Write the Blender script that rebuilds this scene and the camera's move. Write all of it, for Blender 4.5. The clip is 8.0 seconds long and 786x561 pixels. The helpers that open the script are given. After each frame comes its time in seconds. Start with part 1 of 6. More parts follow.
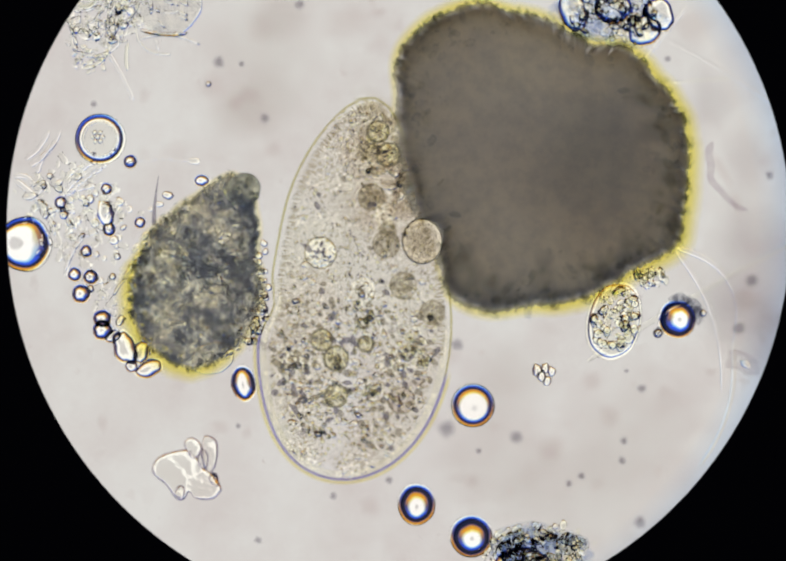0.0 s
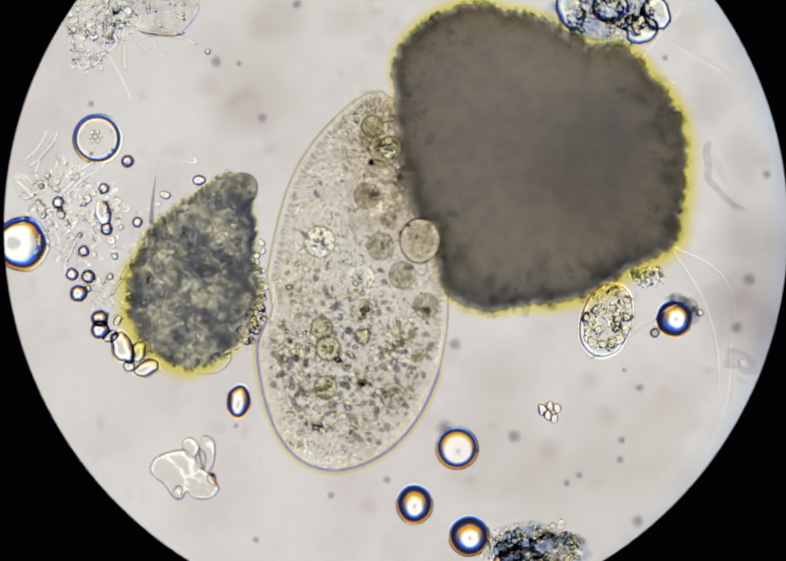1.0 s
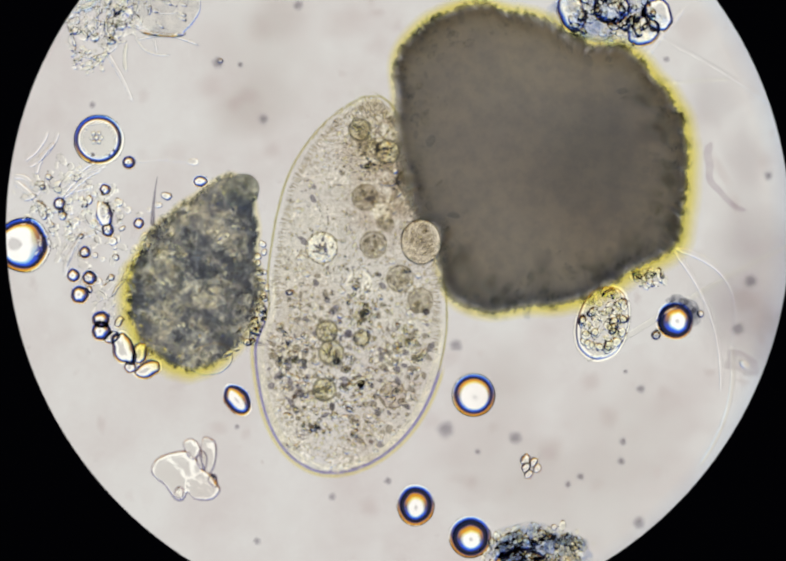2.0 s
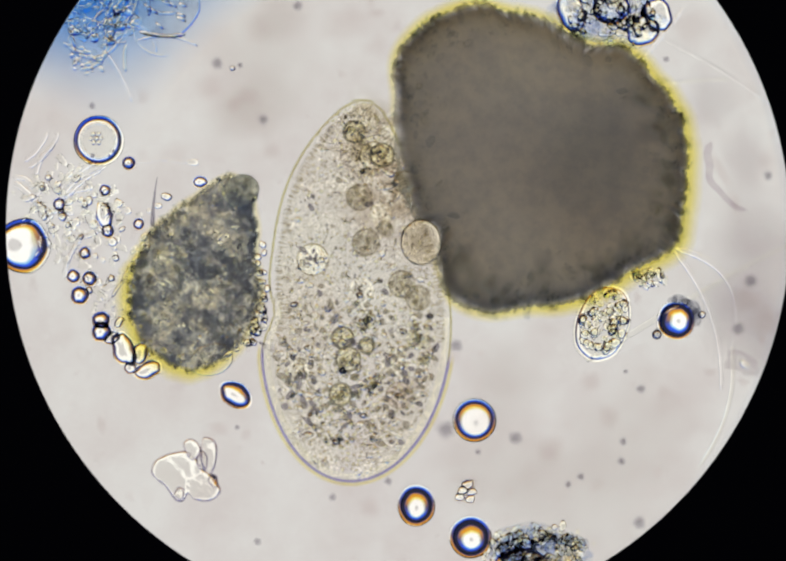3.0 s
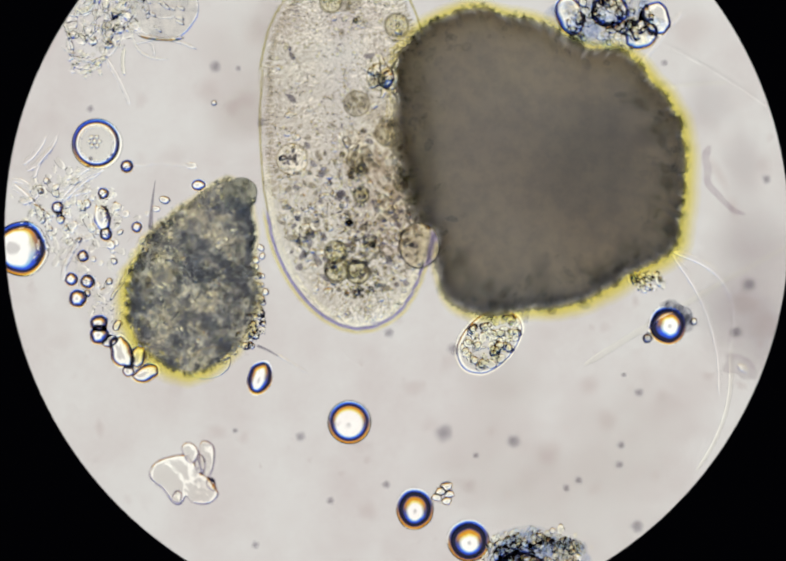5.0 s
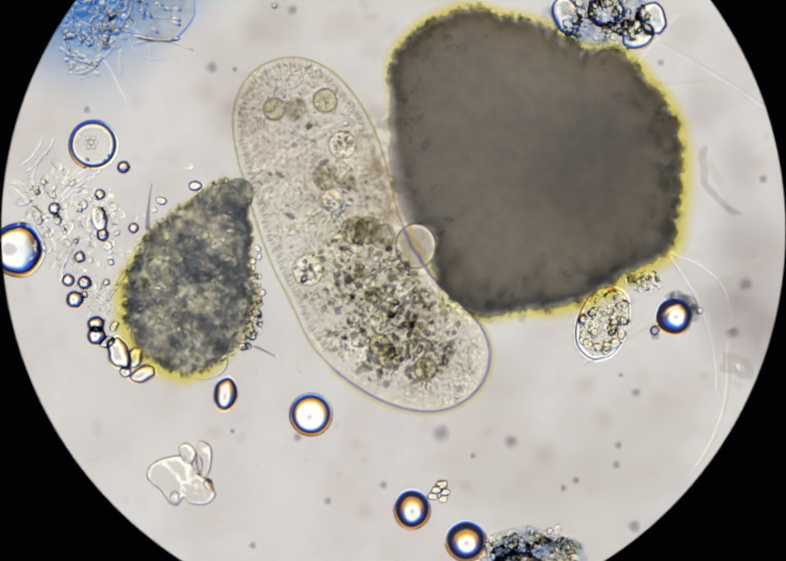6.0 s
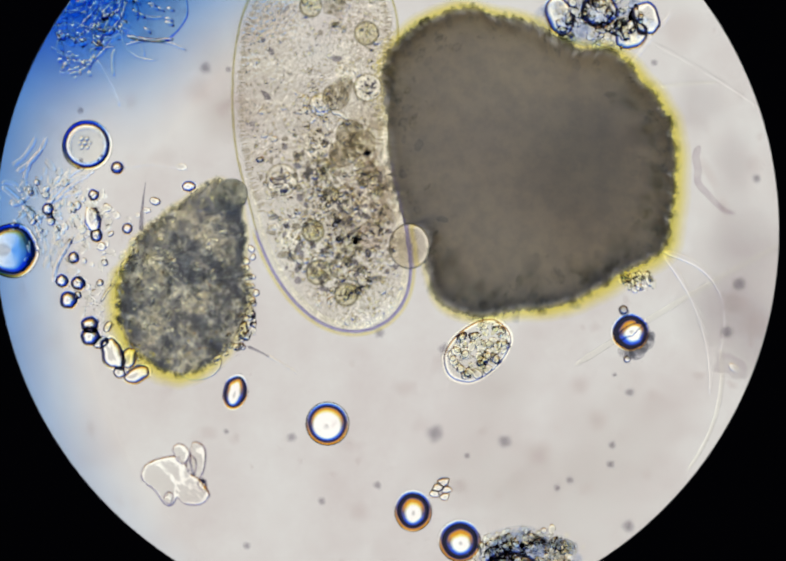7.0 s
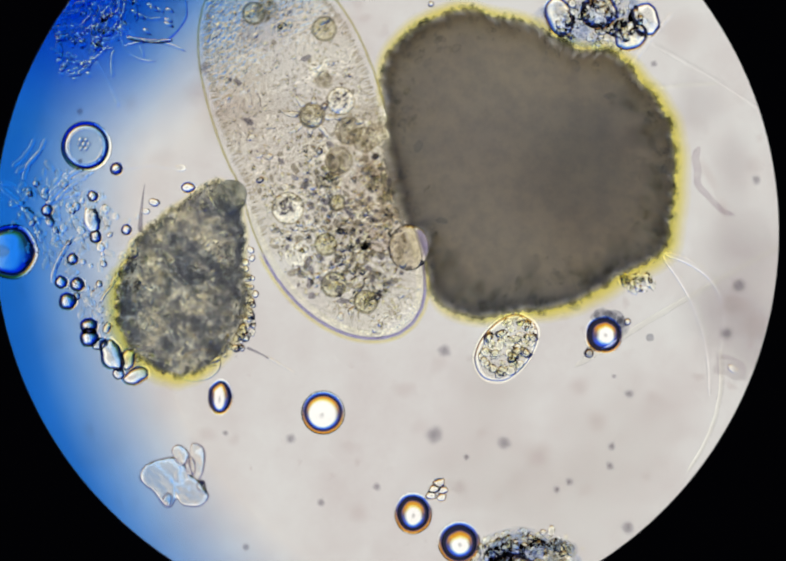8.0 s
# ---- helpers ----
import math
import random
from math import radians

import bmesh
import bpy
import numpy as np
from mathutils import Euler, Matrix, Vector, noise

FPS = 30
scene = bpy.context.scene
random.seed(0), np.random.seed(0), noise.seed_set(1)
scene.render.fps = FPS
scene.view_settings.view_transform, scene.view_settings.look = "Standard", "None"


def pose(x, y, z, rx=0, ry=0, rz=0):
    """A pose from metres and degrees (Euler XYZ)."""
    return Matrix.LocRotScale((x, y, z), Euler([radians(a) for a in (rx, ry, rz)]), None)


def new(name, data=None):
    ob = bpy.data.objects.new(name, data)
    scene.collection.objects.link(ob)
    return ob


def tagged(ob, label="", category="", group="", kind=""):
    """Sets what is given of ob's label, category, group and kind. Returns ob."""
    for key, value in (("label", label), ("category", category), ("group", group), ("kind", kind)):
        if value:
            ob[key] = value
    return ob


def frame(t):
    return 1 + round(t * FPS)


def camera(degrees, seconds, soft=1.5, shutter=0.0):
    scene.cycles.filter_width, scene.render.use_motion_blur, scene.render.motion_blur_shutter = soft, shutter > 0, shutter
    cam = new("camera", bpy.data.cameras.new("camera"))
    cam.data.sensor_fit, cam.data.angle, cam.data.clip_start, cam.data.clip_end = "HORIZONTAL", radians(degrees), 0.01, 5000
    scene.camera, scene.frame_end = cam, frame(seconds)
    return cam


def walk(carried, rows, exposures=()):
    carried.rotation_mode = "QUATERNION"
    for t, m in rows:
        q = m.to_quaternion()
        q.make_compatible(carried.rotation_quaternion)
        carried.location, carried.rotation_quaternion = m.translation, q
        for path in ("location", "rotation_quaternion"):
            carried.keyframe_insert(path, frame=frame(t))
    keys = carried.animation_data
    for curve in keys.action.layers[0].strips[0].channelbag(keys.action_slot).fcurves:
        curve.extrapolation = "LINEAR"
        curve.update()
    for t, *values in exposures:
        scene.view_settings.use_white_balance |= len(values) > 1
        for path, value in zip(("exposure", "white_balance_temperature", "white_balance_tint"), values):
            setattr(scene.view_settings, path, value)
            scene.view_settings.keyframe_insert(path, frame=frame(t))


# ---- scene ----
# A drop of pond water under a microscope. One metre here stands for about 0.4 mm on the slide.
cam = camera(8.966, 8.0, soft=2.5)
walk(cam, [
    (0, pose(0.0000, 0.0000, 10.0000, 0, 0, 0.000)),
    (0.5, pose(0.0022, -0.0007, 10.0000, 0, 0, -0.061)),
    (1, pose(0.0048, -0.0010, 10.0000, 0, 0, -0.068)),
    (1.5, pose(0.0024, 0.0008, 9.9970, 0, 0, -0.020)),
    (3, pose(0.0023, 0.0020, 9.9970, 0, 0, -0.119)),
    (3.5, pose(0.0096, 0.0034, 9.9970, 0, 0, -0.144)),
    (4, pose(0.0086, 0.0042, 9.9920, 0, 0, -0.063)),
    (4.5, pose(0.0058, 0.0079, 9.9930, 0, 0, -0.041)),
    (6, pose(0.0123, 0.0096, 9.9990, 0, 0, -0.177)),
    (6.5, pose(0.0198, 0.0117, 9.9940, 0, 0, -0.177)),
    (7, pose(0.0248, 0.0098, 10.0000, 0, 0, -0.251)),
    (7.5, pose(0.0271, 0.0116, 9.9940, 0, 0, -0.227)),
    (8, pose(0.0261, 0.0124, 9.9910, 0, 0, -0.226))])

# ---- light: the lamp below the stage and a dim room ----
world = bpy.data.worlds.new("dim_room")
world.use_nodes = True
world.node_tree.nodes["Background"].inputs[0].default_value = (0.028, 0.028, 0.05, 1)
world.node_tree.nodes["Background"].inputs[1].default_value = 1.0
scene.world = world
scene.cycles.transparent_max_bounces = 64
scene.cycles.max_bounces = 24
scene.cycles.transmission_bounces = 20
LAMP = 1.0


# ---- materials ----
def blank(name):
    m = bpy.data.materials.new(name)
    m.use_nodes = True
    m.node_tree.nodes.clear()
    return m, m.node_tree


def node(nt, kind, **values):
    n = nt.nodes.new(kind)
    for key, value in values.items():
        n.inputs[key.replace("_", " ")].default_value = value
    return n


def noise_at(nt, scale, detail=3.0, rough=0.55, coords="Object"):
    tc = nt.nodes.new("ShaderNodeTexCoord")
    n = node(nt, "ShaderNodeTexNoise", Scale=scale, Detail=detail, Roughness=rough)
    nt.links.new(tc.outputs[coords], n.inputs["Vector"])
    return n.outputs["Fac"]


def ramp(nt, fac, *stops):
    r = nt.nodes.new("ShaderNodeValToRGB")
    el = r.color_ramp.elements
    while len(el) < len(stops):
        el.new(0.5)
    for e, (p, c) in zip(el, stops):
        e.position, e.color = p, (*c, 1)
    nt.links.new(fac, r.inputs["Fac"])
    return r.outputs["Color"]


def mixed(nt, fac, a, b, how="MIX"):
    m = nt.nodes.new("ShaderNodeMix")
    m.data_type, m.blend_type = "RGBA", how
    for socket, value in ((m.inputs[0], fac), (m.inputs[6], a), (m.inputs[7], b)):
        if isinstance(value, (int, float)):
            socket.default_value = value
        elif isinstance(value, tuple):
            socket.default_value = (*value, 1)
        else:
            nt.links.new(value, socket)
    return m.outputs[2]


def finish(nt, shader):
    out = nt.nodes.new("ShaderNodeOutputMaterial")
    nt.links.new(shader.outputs[0], out.inputs["Surface"])


def gel(name, n=1.33, tint=(1, 1, 1), grain=0.0, scale=120.0, rough=0.0):
    """Clear jelly, oil or glass that bends the lamp's light; grain roughens it."""
    m, nt = blank(name)
    b = node(nt, "ShaderNodeBsdfRefraction", Roughness=rough, IOR=n)
    soft = ramp(nt, noise_at(nt, 38.0, 4.0), (0.3, tuple(c * 0.99 for c in tint)), (0.65, tint))
    nt.links.new(soft, b.inputs["Color"])
    if grain:
        bump = node(nt, "ShaderNodeBump", Strength=grain, Distance=0.004)
        nt.links.new(noise_at(nt, scale, 2.0), bump.inputs["Height"])
        nt.links.new(bump.outputs[0], b.inputs["Normal"])
    finish(nt, b)
    return m


def stain(name, dark, light, scale=60.0, low=0.35, high=0.65, fine=0.0):
    """A translucent solid that swallows light, unevenly."""
    m, nt = blank(name)
    b = node(nt, "ShaderNodeBsdfTransparent")
    c = ramp(nt, noise_at(nt, scale, 5.0, 0.6), (low, dark), (high, light))
    if fine:
        c = mixed(nt, 1.0, c, ramp(nt, noise_at(nt, fine, 3.0, 0.6), (0.35, (0.62, 0.62, 0.62)), (0.6, (1, 1, 1))), "MULTIPLY")
    nt.links.new(c, b.inputs["Color"])
    finish(nt, b)
    return m


def film_of(name, tint, fine=0.0, deep=(0.55, 0.52, 0.45), clear=0.62, light=(0.99, 0.99, 0.97)):
    """A film whose mesh says how thick it is from place to place (attribute "thick")."""
    m, nt = blank(name)
    b = node(nt, "ShaderNodeBsdfTransparent")
    at = nt.nodes.new("ShaderNodeAttribute")
    at.attribute_name = "thick"
    c = tint
    if fine:
        c = ramp(nt, noise_at(nt, fine, 4.0, 0.72), (0.36, tuple(a * d for a, d in zip(tint, deep))), (0.47, tint), (clear, light))
    nt.links.new(mixed(nt, at.outputs["Fac"], (1, 1, 1), c), b.inputs["Color"])
    finish(nt, b)
    return m


def grainy(name, n, deep, *scales):
    """Jelly with countless tiny bumps that bend the light; they fade where its mesh says that it thins (attribute "thick")."""
    m, nt = blank(name)
    b = node(nt, "ShaderNodeBsdfRefraction", Roughness=0.0, IOR=n)
    at = nt.nodes.new("ShaderNodeAttribute")
    at.attribute_name = "thick"
    normal = None
    for scale in scales:
        bump = node(nt, "ShaderNodeBump", Distance=deep / scale)
        nt.links.new(at.outputs["Fac"], bump.inputs["Strength"])
        nt.links.new(noise_at(nt, scale, 1.0, 0.5), bump.inputs["Height"])
        if normal:
            nt.links.new(normal, bump.inputs["Normal"])
        normal = bump.outputs[0]
    nt.links.new(normal, b.inputs["Normal"])
    finish(nt, b)
    return m


def matte(name, colour):
    m, nt = blank(name)
    b = node(nt, "ShaderNodeBsdfPrincipled", Roughness=0.9)
    nt.links.new(ramp(nt, noise_at(nt, 6.0), (0.3, tuple(c * 0.7 for c in colour)), (0.7, colour)), b.inputs["Base Color"])
    finish(nt, b)
    return m


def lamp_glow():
    """White lamp lens; a brighter ring and an outer fringe, yellow on one side and blue on the other, are painted in
    for glints and coloured edges.
    """
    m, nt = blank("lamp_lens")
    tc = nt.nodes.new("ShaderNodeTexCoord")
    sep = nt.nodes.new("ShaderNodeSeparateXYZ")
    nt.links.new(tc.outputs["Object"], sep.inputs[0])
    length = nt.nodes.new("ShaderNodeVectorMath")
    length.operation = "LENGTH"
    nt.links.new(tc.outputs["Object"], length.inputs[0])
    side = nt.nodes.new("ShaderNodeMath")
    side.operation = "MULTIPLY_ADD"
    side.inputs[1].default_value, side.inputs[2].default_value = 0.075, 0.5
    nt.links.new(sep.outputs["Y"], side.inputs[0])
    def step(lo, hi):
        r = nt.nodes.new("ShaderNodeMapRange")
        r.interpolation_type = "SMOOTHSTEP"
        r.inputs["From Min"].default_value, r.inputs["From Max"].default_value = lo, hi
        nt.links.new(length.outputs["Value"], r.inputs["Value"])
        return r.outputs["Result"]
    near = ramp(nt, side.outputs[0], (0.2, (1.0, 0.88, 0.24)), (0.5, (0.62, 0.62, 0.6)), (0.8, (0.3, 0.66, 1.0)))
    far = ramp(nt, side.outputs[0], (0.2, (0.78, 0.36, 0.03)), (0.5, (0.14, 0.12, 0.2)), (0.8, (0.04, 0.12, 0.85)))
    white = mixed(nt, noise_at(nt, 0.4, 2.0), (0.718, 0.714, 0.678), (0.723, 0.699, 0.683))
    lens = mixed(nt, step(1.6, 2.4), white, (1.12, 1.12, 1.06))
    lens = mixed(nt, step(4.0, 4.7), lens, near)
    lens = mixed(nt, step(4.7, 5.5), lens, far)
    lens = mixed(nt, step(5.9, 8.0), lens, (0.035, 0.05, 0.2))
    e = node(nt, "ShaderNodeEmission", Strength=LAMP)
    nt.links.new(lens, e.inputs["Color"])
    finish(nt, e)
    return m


CLEAR = gel("clear_jelly", 1.2)
THIN = gel("thin_jelly", 1.12, (1, 1, 0.98))
SEED = gel("droplet_jelly", 1.2, (0.97, 0.97, 0.9))
VACUOLE = gel("vacuole_jelly", 1.38, (1.0, 1.0, 0.98))
DROPLET = gel("ring_droplet", 1.4, (0.97, 0.975, 0.965))
FAINT = gel("faint_jelly", 1.03)
STRAND = stain("grey_strand", (0.86, 0.83, 0.86), (0.94, 0.925, 0.93), 40.0)
FLUFF = gel("fluff_jelly", 1.05, (1.0, 1.0, 0.985))
CELL = gel("cell_jelly", 1.43, (1.0, 1.0, 0.98))
HALO = film_of("outer_fringe", (0.97, 0.93, 0.64))
GRIT = stain("dark_grit", (0.7, 0.71, 0.75), (0.87, 0.87, 0.88), 30.0)
OIL = gel("oil", 1.5)
THICK_OIL = gel("thick_oil", 1.62)
BEAD = gel("bead_jelly", 1.55, (1.0, 1.0, 0.97))
RUBBLE = gel("rubble_jelly", 1.16, (1.0, 1.0, 0.985))
PLUMP = gel("plump_cell", 1.5, (1.0, 1.0, 0.98))
CRYSTAL = gel("crystal", 1.4, (1.0, 1.0, 0.99), 0.1, 50)
FIBRE = gel("fibre_jelly", 1.11, (1.0, 1.0, 1.0))
VESICLE = gel("grey_vesicle", 1.17, (0.85, 0.82, 0.76), 0.1, 30)
AMBER = stain("amber_glint", (0.88, 0.7, 0.36), (0.97, 0.86, 0.55), 60.0)
RAY = gel("ray_jelly", 1.26, (1.0, 1.0, 0.98))
GRAINLET = gel("grainlet_jelly", 1.12, (1.0, 1.0, 0.96))
KERNEL = gel("kernel_jelly", 1.13, (0.99, 0.99, 0.95))
GLINT = gel("glassy_grain", 1.27, (1.0, 1.0, 0.97))
PALE_BEAD = gel("pale_bead", 1.24, (1.0, 1.0, 0.98))
SOFT_BEAD = gel("soft_bead", 1.38, (1.0, 1.0, 0.98))
THREAD = gel("thread_jelly", 1.2, (1.0, 1.0, 0.99))
FLAKE = gel("flake_crystal", 1.26, (0.985, 0.98, 0.965), 0.6, 70)
FLAKE_EDGE = stain("flake_edge", (0.72, 0.7, 0.77), (0.93, 0.91, 0.91), 26.0)
TUFT = stain("clump_tuft", (0.78, 0.79, 0.79), (0.92, 0.92, 0.9), 50.0)
GRANULE = gel("granule_jelly", 1.26, (0.95, 0.935, 0.85))
FOOD = stain("food_vacuole", (0.955, 0.943, 0.85), (1.0, 0.993, 0.915), 130.0, 0.4, 0.6)
DARK_RING = stain("vesicle_wall", (0.55, 0.54, 0.52), (0.8, 0.78, 0.74), 40.0)
RING = stain("vacuole_wall", (0.66, 0.66, 0.63), (0.8, 0.79, 0.73), 90.0)
BROWN_FOOD = film_of("brown_food", (0.64, 0.61, 0.53), 70.0, (0.8, 0.8, 0.8), 0.66, (0.85, 0.83, 0.77))
PINK_FOOD = stain("pink_food", (0.93, 0.905, 0.9), (0.97, 0.95, 0.94), 40.0)
DARK_FOOD = stain("dark_food", (0.8, 0.785, 0.73), (0.94, 0.93, 0.89), 150.0)
FOOD_LUMP = stain("food_lump", (0.7, 0.685, 0.65), (0.86, 0.845, 0.815), 120.0)
BLUE_GRAIN = stain("slate_grain", (0.58, 0.575, 0.635), (0.79, 0.78, 0.81), 160.0)
CILIA = stain("cilia", (0.74, 0.72, 0.66), (0.88, 0.86, 0.8), 60.0)


def packed(name, dark, light, scale):
    """Packed matter that lets the lamp's light seep through; it thins towards its edge (attribute "thick")."""
    m, nt = blank(name)
    at = nt.nodes.new("ShaderNodeAttribute")
    at.attribute_name = "thick"
    clear = node(nt, "ShaderNodeBsdfTransparent")
    seep = node(nt, "ShaderNodeBsdfTranslucent")
    broad = ramp(nt, noise_at(nt, scale, 4.0, 0.6), (0.36, dark), (0.62, light))
    fine = ramp(nt, noise_at(nt, scale * 7, 4.0, 0.65), (0.36, (0.87, 0.88, 0.9)), (0.6, (1, 1, 1)))
    nt.links.new(mixed(nt, 1.0, broad, fine, "MULTIPLY"), seep.inputs["Color"])
    mix = nt.nodes.new("ShaderNodeMixShader")
    nt.links.new(at.outputs["Fac"], mix.inputs[0])
    nt.links.new(clear.outputs[0], mix.inputs[1])
    nt.links.new(seep.outputs[0], mix.inputs[2])
    finish(nt, mix)
    return m


SOIL = packed("packed_soil", (0.66, 0.615, 0.45), (0.79, 0.715, 0.49), 4.5)


def speckled(name):
    """Loose soil: slate and olive lumps with pale gaps, speckled; as thick as its mesh says (attribute "thick")."""
    m, nt = blank(name)
    b = node(nt, "ShaderNodeBsdfTransparent")
    at = nt.nodes.new("ShaderNodeAttribute")
    at.attribute_name = "thick"
    broad = ramp(nt, noise_at(nt, 12.0, 5.0, 0.62), (0.38, (0.29, 0.315, 0.385)), (0.47, (0.62, 0.63, 0.635)), (0.545, (0.88, 0.85, 0.76)), (0.6, (1.0, 0.99, 0.9)))
    fine = ramp(nt, noise_at(nt, 36.0, 3.0, 0.6), (0.4, (0.62, 0.63, 0.67)), (0.49, (0.87, 0.87, 0.85)), (0.57, (1, 1, 0.97)))
    nt.links.new(mixed(nt, at.outputs["Fac"], (1, 1, 1), mixed(nt, 1.0, broad, fine, "MULTIPLY")), b.inputs["Color"])
    finish(nt, b)
    return m


LOOSE_SOIL = speckled("loose_soil")
FRINGE = film_of("brown_fringe", (0.8, 0.74, 0.66), 24.0, (0.86, 0.84, 0.81), 0.55, (1.0, 0.985, 0.94))
MATRIX = film_of("slate_matrix", (0.62, 0.7, 0.87), 22.0, (0.66, 0.74, 0.92), 0.64, (0.94, 0.92, 0.82))
GRAIN = stain("soil_grain", (0.92, 0.925, 0.925), (0.99, 0.985, 0.96), 45.0)
DARK_GRAIN = stain("dark_grain", (0.87, 0.885, 0.91), (0.955, 0.955, 0.955), 30.0)
UNDER = stain("thin_underside", (0.93, 0.92, 0.9), (0.98, 0.98, 0.97), 20.0)
YELLOW_GLOW = film_of("yellow_glow", (0.97, 0.87, 0.2))
PLASM = film_of("granular_plasm", (0.925, 0.905, 0.855), 150.0, (0.8, 0.79, 0.76), 0.6, (1.0, 0.99, 0.955))
GRAINY_PLASM = grainy("grainy_jelly", 1.33, 0.62, 185.0, 90.0)
TAIL_SKIN = film_of("tail_skin", (0.64, 0.62, 0.83))
HEAD_SKIN = film_of("head_skin", (0.82, 0.8, 0.6))
SPECK = film_of("dust", (0.52, 0.505, 0.55))
BROAD = film_of("smudge_and_vignette", (0.85, 0.83, 0.84))
MEMBRANE = film_of("grey_membrane", (0.86, 0.86, 0.88), 30.0, (0.85, 0.86, 0.9), 0.6, (0.98, 0.98, 0.98))
HAZE = film_of("pale_brown_film", (0.9, 0.88, 0.87))
SMUDGE = film_of("faint_dust", (0.92, 0.885, 0.88))
BLUE = film_of("blue_haze", (0.12, 0.45, 0.93))
BLACK = matte("black_metal", (0.006, 0.006, 0.006))
GLASS = stain("slide_glass", (0.925, 0.895, 0.89), (0.985, 0.983, 0.977), 5.5, 0.3, 0.62)


# ---- builders ----
def part(name, data, material, parent=None, label="", smooth=True):
    """Links a bmesh or a mesh as one object, under parent if there is one."""
    if isinstance(data, bmesh.types.BMesh):
        me = bpy.data.meshes.new(name)
        data.to_mesh(me)
        data.free()
    else:
        me = data
    if not me.materials:
        me.materials.append(material)
    if smooth:
        me.polygons.foreach_set("use_smooth", [True] * len(me.polygons))
    ob = new(name, me)
    ob.parent = parent
    return tagged(ob, label)


def base(name, x, y, label, category, group="", turn=0.0, kind=""):
    """An Empty at the foot of a thing."""
    ob = new(name)
    ob.matrix_basis = pose(x, y, 0, 0, 0, turn)
    return tagged(ob, label, category, group, kind)


def mesh_of(verts, faces, thick=None):
    me = bpy.data.meshes.new("shape")
    me.from_pydata(verts, [], faces)
    if thick is not None:
        at = me.attributes.new("thick", "FLOAT", "POINT")
        at.data.foreach_set("value", thick)
    me.update()
    return me


def spun(profile, sx=1.0, sy=1.0, sides=40, wobble=0.0, seed=0, thick=None, power=2.0):
    """A closed body spun from (r, z) pairs, which begin and end on the axis; wobble makes its outline uneven."""
    verts, faces, att = [], [], []
    k = len(profile)
    for i in range(sides):
        a = 2 * math.pi * i / sides
        c, s = math.cos(a), math.sin(a)
        q = (abs(c) ** power + abs(s) ** power) ** (-1 / power)
        f = q * (1 + wobble * noise.noise((1.7 * c + seed, 1.7 * s, seed * 3.1)))
        for j, (r, z) in enumerate(profile[1:-1]):
            verts.append((r * f * c * sx, r * f * s * sy, z))
            att.append(thick[j + 1] if thick else 0)
    top, low, foot = len(verts), len(verts) + 1, len(verts) + 2
    verts += [(0, 0, profile[0][1]), (0, 0, profile[-1][1])]
    att += [thick[0], thick[-1]] if thick else [0, 0]
    m = k - 2
    verts += [verts[i * m + m - 1] for i in range(sides)]
    att += [att[i * m + m - 1] for i in range(sides)]
    for i in range(sides):
        n = (i + 1) % sides
        faces.append((top, i * m, n * m))
        faces.append((low, foot + n, foot + i))
        for j in range(m - 1):
            if profile[j + 1] != profile[j + 2]:
                faces.append((i * m + j, i * m + j + 1, n * m + j + 1, n * m + j))
    return mesh_of(verts, faces, att if thick else None)


def collar_of(r, w, lean=1.0):
    """A low collar added round a body, shaped to bend in a glowing fringe: it climbs outwards from the foot and ends in
    a sharp brim.
    """
    x, z = r * 1.004, 0.0008
    p = [(x, z), (x, z)]
    for slope, step in ((1.6, 0.13), (1.4, 0.13), (1.25, 0.13), (1.15, 0.13), (1.05, 0.13), (0.95, 0.13), (0.85, 0.12), (0.0, 0.1)):
        x, z = x + w * step, z + slope * lean * w * step
        p.append((x, z))
    return p + [(x, z), (x + 0.0001, 0.0002)]


def dome(r, h=1.0, collar=0.0, lean=1.0, tip=1.3):
    """The profile of a drop: a dome, and where collar is given the added glow collar round it."""
    p = [(r * math.sin(a) ** tip, 0.0012 + h * r * math.cos(a)) for a in np.radians(np.linspace(0, 87, 15))]
    return p + (collar_of(r, collar * r, lean) if collar else []) + [(0, 0)]


def pill(r, h, edge, skirt=0.08):
    """The profile of a flat cell with a rounded edge."""
    p = [(0, h), ((r - edge) * 0.5, h)] + [(r - edge + edge * math.sin(a), h * math.cos(a) + 0.0006) for a in np.radians(np.linspace(0, 86, 9))]
    return p + (collar_of(r, skirt * r) if skirt else []) + [(0, 0)]


def ball_shape(sub):
    bm = bmesh.new()
    bmesh.ops.create_icosphere(bm, subdivisions=sub, radius=1.0)
    v = np.array([x.co[:] for x in bm.verts])
    f = np.array([[x.index for x in y.verts] for y in bm.faces])
    bm.free()
    return v, f


BALLS = {s: ball_shape(s) for s in (1, 2, 3)}


